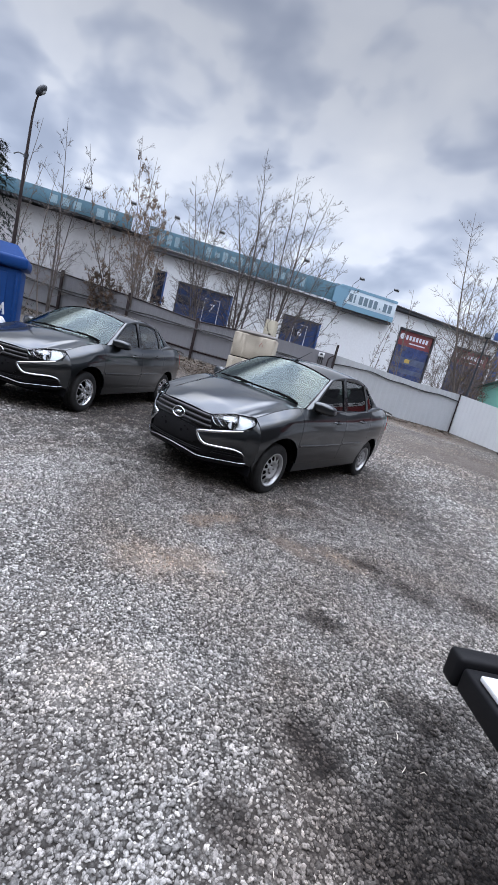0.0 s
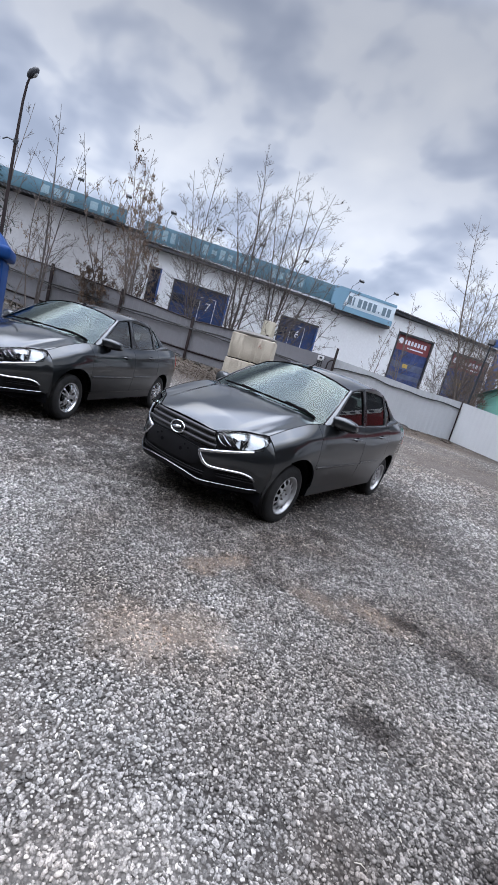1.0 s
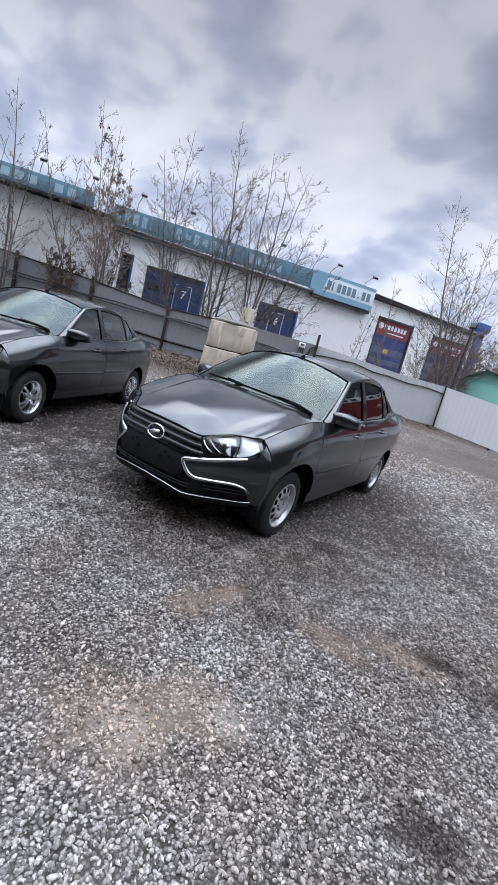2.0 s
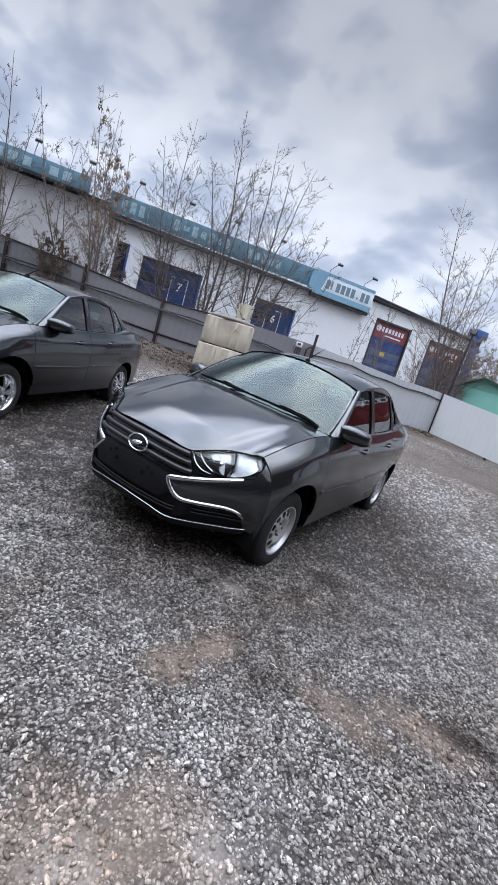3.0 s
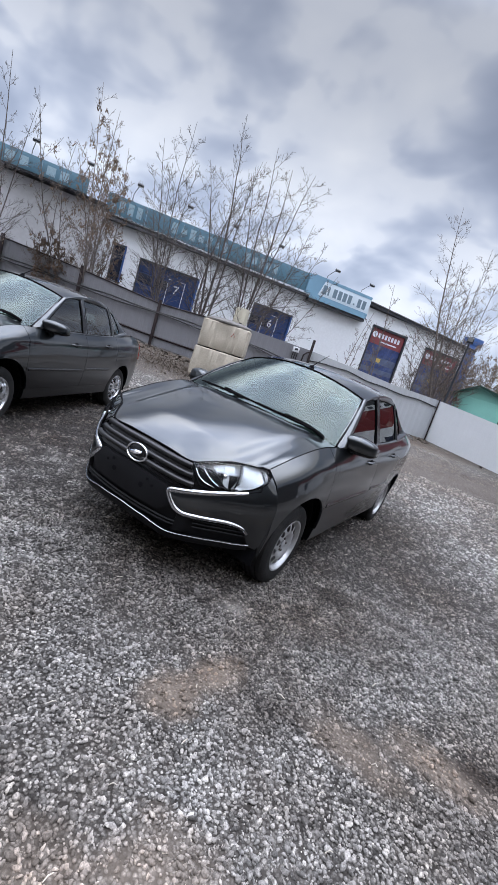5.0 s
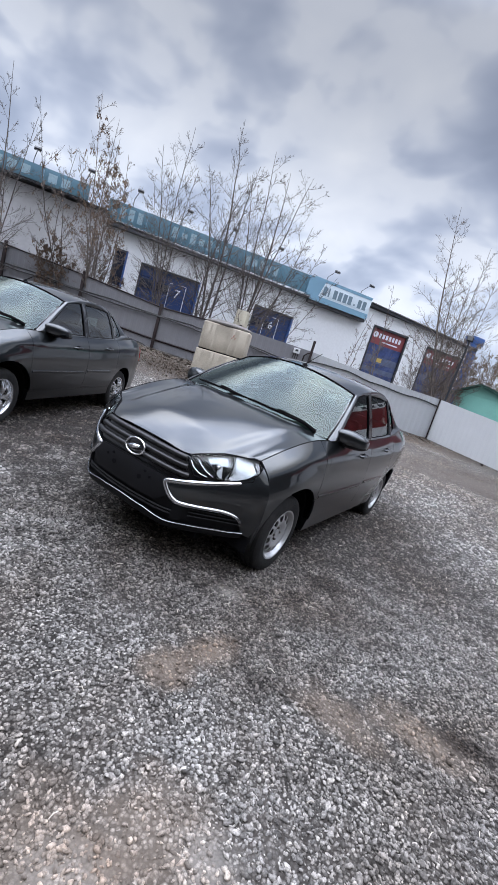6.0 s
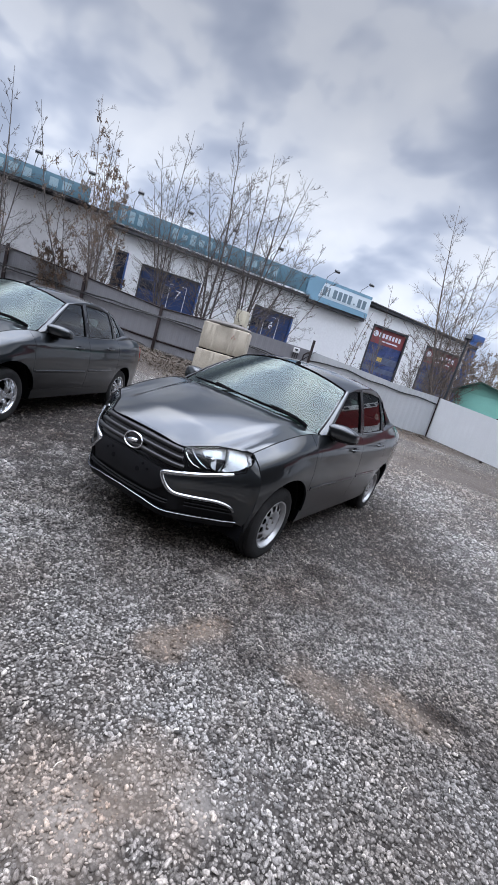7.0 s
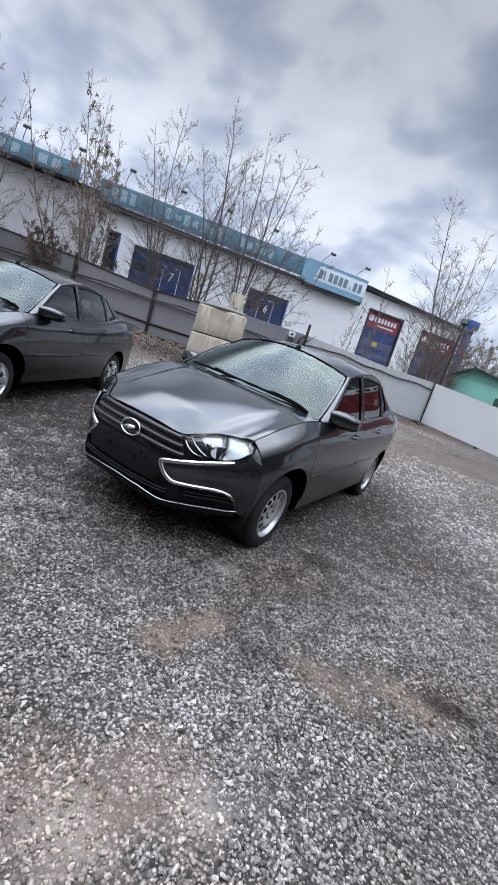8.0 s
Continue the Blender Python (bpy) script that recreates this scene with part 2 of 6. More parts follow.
# ---- the sedan: x to its left, y to its rear from the front axle, z up ----
Y_STATIONS = [-0.385, -0.10, 0.25, 0.60, 1.40, 2.20, 2.80, 3.20, 3.40]
Z_TOP = [0.822, 0.905, 0.968, 0.968, 0.980, 1.010, 1.050, 1.035, 1.00]
T_ROWS = [0.0, 0.25, 0.5, 0.75, 0.9, 1.0]
X_ROWS = [[0.765, 0.785, 0.79, 0.765, 0.725, 0.655], [0.785, 0.815, 0.832, 0.815, 0.765, 0.68], [0.785, 0.825, 0.842, 0.828, 0.79, 0.71],
          [0.785, 0.825, 0.845, 0.838, 0.812, 0.765], [0.785, 0.828, 0.848, 0.840, 0.812, 0.765], [0.785, 0.825, 0.845, 0.84, 0.815, 0.765],
          [0.765, 0.795, 0.812, 0.806, 0.775, 0.695], [0.67, 0.705, 0.715, 0.71, 0.68, 0.61], [0.54, 0.57, 0.58, 0.57, 0.54, 0.49]]
HUB_Z, R_FRONT, R_REAR, Y_REAR = 0.285, 0.385, 0.355, 2.476


def z_top(y):
    return float(hermite(Y_STATIONS, Z_TOP, y))


def side_x(y, z):
    t = min(max((z - 0.22) / (z_top(y) - 0.22), 0), 1)
    row = [float(hermite(Y_STATIONS, [r[k] for r in X_ROWS], y)) for k in range(6)]
    x = float(hermite(T_ROWS, row, t))
    return x + 0.006 * math.exp(-((z - 0.845) / 0.018) ** 2) * (1 if 0.2 < y < 3 else max(0, 1 - abs(y - 0.2) * 3))


def z_low(y, sill=0.36):
    z = sill
    for yc, r in ((0, R_FRONT), (Y_REAR, R_REAR)):
        if abs(y - yc) < r:
            z = max(z, HUB_Z + math.sqrt(r * r - (y - yc) ** 2))
    return z


def side_panel(y0, y1, sill, top=0.0, n=22, rows=16):
    ys = np.linspace(y0, y1, n)
    for yc, r in ((0, R_FRONT), (Y_REAR, R_REAR)):
        ys = np.concatenate([ys, [yc + r * math.cos(a) for a in np.linspace(0, math.pi, 25)]])
    ys = sorted({round(float(y), 4) for y in ys if y0 - 1e-6 <= y <= y1 + 1e-6})
    P = []
    for y in ys:
        a, b = z_low(y, sill), z_top(y) - top
        P.append([(side_x(y, z), y, z) for z in (a + (b - a) * k / (rows - 1) for k in range(rows))])
    return shell(P, 0.018)


FASCIA_Z = [0.19, 0.25, 0.33, 0.45, 0.55, 0.62, 0.68, 0.75, 0.80]
FASCIA_Y = [-0.700, -0.750, -0.790, -0.800, -0.795, -0.780, -0.757, -0.720, -0.660]
FASCIA_X = [0.720, 0.740, 0.755, 0.775, 0.785, 0.785, 0.765, 0.720, 0.665]
# the nose in plan: flat in the middle, chamfered corners; width and depth as shares
NOSE_S = [0, 0.25, 0.47, 0.60, 0.784, 0.915, 0.974, 1.0]
NOSE_D = [0, 0.014, 0.092, 0.275, 0.620, 0.855, 0.950, 1.0]
NOSE_U = np.concatenate([[0], np.cumsum(np.hypot(np.diff(NOSE_S) * 0.77, np.diff(NOSE_D) * 0.41))])
NOSE_U /= NOSE_U[-1]


def fascia(u, z):
    """The nose: u is 0 on the centre line, 1 at the wheel arch, and runs on along the wing."""
    s, u = (1 if u >= 0 else -1), abs(u)
    xs = float(hermite(FASCIA_Z, FASCIA_X, z))
    if u > 1:
        y = -0.385 + (u - 1)
        return Vector((s * (side_x(y, z) + (xs - side_x(-0.385, z)) * max(0, 1 - 4 * (u - 1))), y, z))
    yc = float(hermite(FASCIA_Z, FASCIA_Y, z))
    return Vector((s * xs * float(hermite(NOSE_U, NOSE_S, u)), yc + (-0.385 - yc) * float(hermite(NOSE_U, NOSE_D, u)), z))


U_FINE = np.linspace(0, 1, 400)
S_FINE = hermite(NOSE_U, NOSE_S, U_FINE)


def u_of(x, z):
    """The u at which the nose is x metres from the centre line."""
    return math.copysign(float(np.interp(abs(x) / float(hermite(FASCIA_Z, FASCIA_X, z)), S_FINE, U_FINE)), x)


def nose_patch(corners, out, thick, nu=16, nz=6, bulge=0.0):
    """A plate on the nose. corners: a list of (u, z_low, z_high) along it."""
    corners = sorted(corners)
    us = np.array([c[0] for c in corners], float)
    uu = np.linspace(us[0], us[-1], nu)
    lo, hi = np.interp(uu, us, [c[1] for c in corners]), np.interp(uu, us, [c[2] for c in corners])
    P = []
    for i, u in enumerate(uu):
        row = []
        for k in range(nz):
            z = lo[i] + (hi[i] - lo[i]) * k / (nz - 1)
            p = fascia(u, z)
            a, b = fascia(u + 0.02, z) - fascia(u - 0.02, z), fascia(u, z + 0.01) - fascia(u, z - 0.01)
            n = a.cross(b).normalized()
            w = k / (nz - 1)
            row.append(p + n * (out + bulge * 4 * w * (1 - w)))
        P.append(row)
    return shell(P, thick)


def nose_line(points, out, r, n=8):
    """A bar on the nose through (u, z) points."""
    pts = []
    for (u0, z0), (u1, z1) in zip(points, points[1:]):
        for k in range(6):
            u, z = u0 + (u1 - u0) * k / 6, z0 + (z1 - z0) * k / 6
            p = fascia(u, z); p2 = (fascia(u + 0.02, z) - fascia(u - 0.02, z)).cross(fascia(u, z + 0.01) - fascia(u, z - 0.01)).normalized()
            pts.append(p + p2 * out)
    pts.append(fascia(*points[-1]) + p2 * out)
    return tube(pts, r, n)


def nose_band(side, xs, zs, wide, out, k=7):
    """A crowned bright band on the nose along (x, z) points, each with its width."""
    dx, dz = np.gradient(xs), np.gradient(zs)
    L = np.hypot(dx, dz) + 1e-9
    P = []
    for x, z, ax, az, w in zip(xs, zs, -dz / L, dx / L, wide):
        row = []
        for t in np.linspace(-1, 1, k):
            q = float(z + az * w * t / 2)
            u = side * u_of(float(x + ax * w * t / 2), q)
            n = (fascia(u + 0.02, q) - fascia(u - 0.02, q)).cross(fascia(u, q + 0.01) - fascia(u, q - 0.01)).normalized()
            row.append(fascia(u, q) + n * (out * (1 - 0.75 * t * t) - 0.001))
        P.append(row)
    return shell(P if side < 0 else [r[::-1] for r in P], 0.008)


HOOD_Y = [-0.76, -0.70, -0.50, -0.20, 0.10, 0.40]
HOOD_Z = [0.735, 0.768, 0.850, 0.928, 0.983, 1.015]
HOOD_DROP = [0.05, 0.085, 0.125, 0.105, 0.062, 0.040]


def hood_z(x, y):
    w = abs(x) / 0.68
    ridge = 0.010 / (1 + math.exp((abs(x) - (0.40 + 0.12 * (y + 0.7))) / 0.012)) * min(max((y + 0.72) * 4, 0), 1)
    return float(hermite(HOOD_Y, HOOD_Z, y)) - float(hermite(HOOD_Y, HOOD_DROP, y)) * w ** 2.4 + ridge


EDGE_X = [0, 0.15, 0.34, 0.44, 0.54, 0.62]
EDGE_Z = [0.757, 0.756, 0.749, 0.777, 0.802, 0.814]


def hood_edge(u):
    """The hood's front edge: over the grille, then along the headlight's top."""
    us = [u_of(x, z) for x, z in zip(EDGE_X, EDGE_Z)] + [0.93, 1.0]
    zs = EDGE_Z + [0.819, 0.823]
    z = float(hermite(us, zs, abs(u)))
    return fascia(u, z)


def hood_grid():
    """The hood, from its front edge to the windscreen, its sides along the tops of the wings."""
    P = []
    for i in range(61):
        q = -1 + i / 30
        e, e1 = hood_edge(q), hood_edge(1.0)
        back = float(np.interp(abs(q), [0, 0.5, 0.85, 1.0], [0.285, 0.31, 0.385, 0.40]))
        d = e.z + 0.003 - hood_z(e.x, e.y)
        row = []
        for k in range(30):
            t = (k / 29) ** 1.25
            y = e.y + (back - e.y) * t
            x = e.x + (q * 0.685 - e.x) * t ** 0.8
            y1 = e1.y + (0.40 - e1.y) * t
            x1 = e1.x + (0.685 - e1.x) * t ** 0.8
            xe = side_x(y1, 9) - 0.005
            x += q * abs(q) ** 7 * (xe - x1)
            z = hood_z(x, y) + d * (1 - t) ** 3 * (1 - abs(q) ** 6) - 0.003 * max(0, 1 - k / 1.5)
            z += abs(q) ** 6 * (z_top(y1) + 0.001 - hood_z(xe, y1))
            row.append((x, y, z))
        P.append(row)
    return P


def glass_x(y, z):
    """The slope of the side windows."""
    belt = 0.765 - 0.10 * max(0, y - 2.05) ** 1.6
    d = z - 0.96
    return belt + 0.004 - 0.36 * d - 0.22 * d * d - 0.05 * max(0, y - 2.0) ** 1.5


SCREEN_L = [(0.712, 0.43, 0.975), (0.684, 0.637, 1.100), (0.640, 0.844, 1.220), (0.577, 1.055, 1.330)]


def screen_pt(u, v):
    """The windscreen: u across, v up."""
    a, m, b2 = SCREEN_L[0], (0.672, 0.735, 1.170), SCREEN_L[3]
    x, y, z = (a[k] * (1 - v) ** 2 + 2 * m[k] * v * (1 - v) + b2[k] * v * v for k in range(3))
    b = 1 - u * u
    return (x * u, y - b * (0.13 - 0.055 * v), z + b * (0.030 + 0.058 * v))


REAR_L = [((0.585, 2.80, 1.055)), ((0.57, 2.62, 1.16)), ((0.555, 2.45, 1.255)), ((0.535, 2.30, 1.335))]


def rear_pt(u, v):
    x, y, z = (float(hermite([0, 0.34, 0.68, 1], [p[k] for p in REAR_L], v)) for k in range(3))
    b = 1 - u * u
    return (x * u, y + b * (0.09 - 0.05 * v), z + b * (0.02 + 0.06 * v))


def rail_pt(t):
    """The edge of the roof from the windscreen's top corner to the rear window's."""
    return (float(hermite([0, 0.3, 0.7, 1], [0.580, 0.590, 0.582, 0.542], t)), 1.055 + (2.30 - 1.055) * t, float(hermite([0, 0.3, 0.7, 1], [1.335, 1.395, 1.402, 1.345], t)))


def roof_grid():
    P = []
    for i in range(25):
        u = -1 + i / 12
        a, b = Vector(screen_pt(u, 1)), Vector(rear_pt(u, 1))
        row = []
        for k in range(19):
            t = k / 18
            r = rail_pt(t)
            crown = float(hermite([0, 0.3, 0.7, 1], [screen_pt(0, 1)[2], 1.455, 1.453, rear_pt(0, 1)[2]], t))
            z = r[2] + (crown - r[2]) * (1 - abs(u) ** 2.3)
            row.append((r[0] * u, a.y + (b.y - a.y) * t, z))
        P.append(row)
    return P


def ring(outer, inner, depth, crown=0.0):
    """A frame between two closed loops of the same length, crowned across its width, with a lip of that depth round the hole."""
    n = len(outer)
    loops = []
    for t in (0, 0.2, 0.4, 0.6, 0.8, 1.0) if crown else (0, 1.0):
        row = []
        for p, q in zip(outer, inner):
            p, q = np.array(p, float), np.array(q, float)
            lift = crown * 4 * t * (1 - t) * np.linalg.norm(q - p)
            row.append(tuple(p + (q - p) * t + np.array((0.9, -0.2, 0.4)) * lift))
        loops.append(row)
    loops += [[(p[0] - depth, p[1], p[2]) for p in inner], [(p[0] - depth, p[1], p[2]) for p in outer]]
    V = [p for row in loops for p in row]
    F = []
    for i in range(len(loops)):
        a, b = i * n, (i + 1) % len(loops) * n
        F += [(a + k, a + (k + 1) % n, b + (k + 1) % n, b + k) for k in range(n)]
    return V, F


def run(pts, n):
    """n points along a polyline, without its end."""
    out = []
    m = len(pts) - 1
    for k in range(n):
        t = k / n * m; i = min(int(t), m - 1); w = t - i
        out.append(tuple(np.array(pts[i]) * (1 - w) + np.array(pts[i + 1]) * w))
    return out


def window_cells():
    """The three side windows: the outer loop of each frame and the loop of its opening, in space."""
    cells = []
    g = lambda y, z, o=0.0: (glass_x(y, z) + o, y, z)
    belt = lambda y: (side_x(y, 2) + 0.002, y, z_top(y) + 0.002)
    lip = lambda k, w: tuple(np.array(SCREEN_L[k]) + np.array((0.010, 0.002, 0.009)) * w)
    rt = lambda y: rail_pt((y - 1.055) / 1.245)
    n = 10
    outer = run([belt(y) for y in np.linspace(0.44, 1.385, 8)], n) + run([belt(1.385), g(1.41, 1.17, .004), rt(1.435)], n) + run([rt(y) for y in np.linspace(1.435, 1.055, 6)], n) + run([SCREEN_L[3], lip(2, 1), lip(1, 1), lip(0, 0.5), belt(0.44)], n)
    inner = run([g(y, 0.995) for y in np.linspace(0.54, 1.345, 5)], n) + run([g(1.345, 0.995), g(1.37, 1.17), g(1.395, 1.356)], n) + run([g(1.395, 1.356), g(1.25, 1.352), g(1.085, 1.328)], n) + run([g(1.085, 1.328), g(0.845, 1.186), g(0.61, 1.040), g(0.54, 0.995)], n)
    cells.append((outer, inner))
    outer = run([belt(y) for y in np.linspace(1.385, 2.14, 8)], n) + run([belt(2.14), g(2.14, 1.17, .004), rt(2.11)], n) + run([rt(y) for y in np.linspace(2.11, 1.435, 6)], n) + run([rt(1.435), g(1.41, 1.17, .004), belt(1.385)], n)
    inner = run([g(y, z) for y, z in ((1.425, .995), (1.8, 1.005), (2.095, 1.022))], n) + run([g(2.095, 1.022), g(2.10, 1.17), g(2.07, 1.342)], n) + run([g(2.07, 1.342), g(1.8, 1.360), g(1.475, 1.360)], n) + run([g(1.475, 1.360), g(1.45, 1.17), g(1.425, 0.995)], n)
    cells.append((outer, inner))
    outer = run([belt(y) for y in np.linspace(2.14, 2.78, 8)], n) + run([belt(2.78), REAR_L[0], REAR_L[1], REAR_L[2], REAR_L[3]], n) + run([rt(2.30), rt(2.2), rt(2.11)], n) + run([rt(2.11), g(2.14, 1.17, .004), belt(2.14)], n)
    inner = run([g(2.165, 1.035), g(2.28, 1.05), g(2.40, 1.068)], n) + run([g(2.40, 1.068), g(2.35, 1.16), g(2.27, 1.25)], n) + run([g(2.27, 1.25), g(2.22, 1.30), g(2.15, 1.318)], n) + run([g(2.15, 1.318), g(2.17, 1.17), g(2.165, 1.035)], n)
    cells.append((outer, inner))
    return cells


def pane(loop, inset=0.006):
    """A smooth pane that fills a loop of four equal runs, on the slope of the side windows."""
    n = len(loop) // 4
    yz = [np.array(p[1:]) for p in loop] + [np.array(loop[0][1:])]
    bottom, right = yz[0:n + 1], yz[n:2 * n + 1]
    top, left = yz[2 * n:3 * n + 1][::-1], yz[3 * n:4 * n + 1][::-1]
    P = []
    for i in range(n + 1):
        u = i / n
        row = []
        for k in range(n + 1):
            v = k / n
            q = (1 - v) * bottom[i] + v * top[i] + (1 - u) * left[k] + u * right[k] - ((1 - u) * (1 - v) * bottom[0] + u * (1 - v) * bottom[n] + (1 - u) * v * top[0] + u * v * top[n])
            row.append((glass_x(q[0], q[1]) - inset, q[0], q[1]))
        P.append(row)
    return shell(P, 0.003)


def build_wheel(car, at, alloy, name="wheel"):
    w = part(name, lathe([(-0.085, 0.05), (-0.085, 0.16), (-0.03, 0.175)], 24), MATT_BLACK, car, at=at)
    tyre = [(-0.080, 0.178), (-0.088, 0.195), (-0.090, 0.235), (-0.082, 0.268), (-0.066, 0.283), (-0.045, 0.286), (-0.043, 0.280), (-0.036, 0.280), (-0.034, 0.287), (-0.006, 0.288), (-0.004, 0.281), (0.004, 0.281), (0.006, 0.288),
            (0.034, 0.287), (0.036, 0.280), (0.043, 0.280), (0.045, 0.286), (0.066, 0.283), (0.076, 0.275), (0.082, 0.268), (0.0885, 0.245), (0.0905, 0.235), (0.089, 0.225), (0.089, 0.205), (0.084, 0.188), (0.078, 0.180)]
    part("tyre", mesh_from("tyre", *lathe(tyre, 64), RUBBER, 30, False), RUBBER, w)
    rim = [(-0.075, 0.180), (0.076, 0.182), (0.082, 0.189), (0.086, 0.188), (0.085, 0.178), (0.076, 0.172), (0.066, 0.167), (0.050, 0.163), (0.044, 0.158)]
    if not alloy:
        V, F = lathe(rim + [(0.042, 0.150)], 60)
        # the pressed disc, with a ring of holes
        prof = [(0.042, 0.150), (0.058, 0.149), (0.066, 0.144), (0.071, 0.128), (0.074, 0.112), (0.076, 0.104), (0.075, 0.084), (0.060, 0.062), (0.052, 0.052), (0.052, 0.030), (0.066, 0.029), (0.068, 0.001)]
        V2, F2 = lathe(prof, 72)
        F2 = [f for i, f in enumerate(F2) if not ((i // 72 in (2, 3) and (i % 72) % 6 in (0, 1, 2, 3)) or (i // 72 in (1, 4) and (i % 72) % 6 in (1, 2)))]
        part("rim", mesh_from("rim", *merge((V, F), (V2, F2)), RIM_SILVER, 40), RIM_SILVER, w)
        bolts = [tube([(0.048, 0.044 * math.cos(a), 0.044 * math.sin(a)), (0.070, 0.044 * math.cos(a), 0.044 * math.sin(a))], 0.009, 6) for a in np.arange(4) * math.pi / 2]
        for b in bolts:
            part("wheel_bolt", b, BRAKE, w)
    else:
        V, F = lathe(rim, 60)
        pieces = [(V, F)]
        for s in range(5):
            for off in (-0.17, 0.17):
                a0, a1 = 2 * math.pi * s / 5 + off * 0.75, 2 * math.pi * s / 5 + off * 1.25
                P = []
                for side in (-1, 1):
                    row = []
                    for t in np.linspace(0, 1, 6):
                        r = 0.045 + 0.117 * t; a = a0 + (a1 - a0) * t
                        wd = (0.013 - 0.004 * t) * side
                        row.append((0.062 - 0.020 * (2 * t - 0.7) ** 2 + 0.01, r * math.cos(a) - wd * math.sin(a), r * math.sin(a) + wd * math.cos(a)))
                    P.append(row)
                pieces.append(shell(P, 0.022))
        pieces.append(lathe([(0.03, 0.058), (0.070, 0.052), (0.074, 0.040), (0.074, 0.001)], 32))
        part("rim", mesh_from("rim", *merge(*pieces), ALLOY, 40), ALLOY, w)
    return w


def build_seat(parent, x, y, wide):
    s = part("seat", join(box((wide, 0.50, 0.16), pose(x, y - 0.22, 0.52, 6), 0.05), box((wide, 0.16, 0.58), pose(x, y + 0.10, 0.80, -14), 0.06)), INTERIOR, parent)
    for dx in ([0] if wide < 0.8 else [-0.38, 0.38]):
        part("headrest", box((0.26, 0.10, 0.17), pose(x + dx, y + 0.21, 1.16, -12), 0.04), INTERIOR, parent)
    return s


def build_sedan(m, label, alloy):
    car = thing("car", m, label, "car", "parked sedans")
    # body sides
    for side in (1, -1):
        mir = (lambda p: p) if side > 0 else mirror_x
        fender = part("fender", mir(side_panel(-0.385, 0.296, 0.30)), PAINT, car)
        fd = part("front_door", mir(side_panel(0.300, 1.383, 0.355)), PAINT, car)
        rd = part("rear_door", mir(side_panel(1.387, 2.188, 0.355)), PAINT, car)
        part("rear_quarter", mir(side_panel(2.192, 3.40, 0.30)), PAINT, car)
        ys = np.linspace(0.37, 2.14, 12)
        part("sill", mir(shell([[(side_x(y, 0.30) - 0.010, y, 0.245), (side_x(y, 0.30) - 0.002, y, 0.28), (side_x(y, 0.34) - 0.004, y, 0.35)] for y in ys], 0.05)), PAINT, car)
        for door, y0, y1, z in ((fd, 0.33, 1.31, 0.568), (rd, 1.42, 2.02, 0.584)):
            ys = np.linspace(y0, y1, 10)
            part("side_moulding", mir(shell([[(side_x(y, zz) + 0.007 * k, y, zz) for zz, k in ((z - 0.018, 0.1), (z - 0.012, 0.7), (z + 0.009, 0.7), (z + 0.014, 0.1))] for y in ys], 0.008)), PAINT, door)
            part("moulding_insert", mir(shell([[(side_x(y, zz) + 0.0065, y, zz) for zz in (z + 0.005, z + 0.008)] for y in ys], 0.003)), SATIN_CHROME, door)
        for door, yh, zh in ((fd, 1.12, 0.856), (rd, 1.90, 0.884)):
            xh = side_x(yh, zh)
            pts = [(xh - 0.005, yh - 0.085, zh), (xh + 0.022, yh - 0.065, zh + 0.003), (xh + 0.027, yh, zh + 0.005), (xh + 0.022, yh + 0.065, zh + 0.003), (xh - 0.005, yh + 0.085, zh)]
            part("door_handle", mir(tube(pts, [0.010, 0.013, 0.014, 0.013, 0.010], 10)), PAINT, door)
            bm = bmesh.new(); bmesh.ops.create_uvsphere(bm, u_segments=16, v_segments=8, radius=1); bmesh.ops.scale(bm, vec=(0.006, 0.06, 0.028), verts=bm.verts)
            bm.transform(pose(side * (xh + 0.001), yh, zh)); part("handle_recess", bm, MATT_BLACK, door)
        # windows
        for k, (outer, inner) in enumerate(window_cells()):
            part("window_frame", mir(ring(outer, inner, 0.03, 0.13)), PAINT, car)
            p = glaze("side_window", mir(pane(inner)), SIDE_GLASS, car)
            mid = [Vector(q) for q in inner]; c = sum(mid, Vector()) / len(mid)
            edge = [tuple(q + (q - c) * 0.012 + Vector((0.003, 0, 0))) for q in mid]; edge2 = [tuple(q - (q - c) * 0.03 + Vector((0.001, 0, 0))) for q in mid]
            part("window_seal", mir(ring(edge, edge2, 0.006)), MATT_BLACK, p)
        # black pillar between the doors
        P = [[(glass_x(y, z) + 0.0075, y + (z - 0.995) * 0.135, z) for z in np.linspace(0.995, 1.362, 6)] for y in (1.335, 1.36, 1.40, 1.432)]
        part("door_pillar_trim", mir(shell(P, 0.004)), GLOSS_BLACK, car)
        # mirror
        housing = []
        for i in range(17):
            row = []
            for k in range(25):
                a, b = -math.pi / 2 + math.pi * i / 16, 2 * math.pi * k / 24
                ca, sa, cb, sb = math.cos(a), math.sin(a), math.cos(b), math.sin(b)
                f = lambda q: math.copysign(abs(q) ** 0.55, q)
                x = 0.118 * f(sa)
                taper = 1 - 0.22 * max(0, f(sa)) - 0.10 * max(0, -f(sa))
                row.append((0.893 + x, 0.675 + 0.092 * f(ca) * f(cb) * taper + 0.05 * f(sa), 0.968 + (0.080 if sb > 0 else 0.056) * f(ca) * f(sb) * taper - 0.006 * f(sa)))
            housing.append(row)
        V = [p for r in housing for p in r]; F = [(i * 25 + k, i * 25 + k + 1, (i + 1) * 25 + k + 1, (i + 1) * 25 + k) for i in range(16) for k in range(24)]
        mh = part("wing_mirror", mir((V, F)), PAINT, car, "painted mirror housing with a bright lower strip", at=pose(-0.064 * side, -0.015, 0.036))
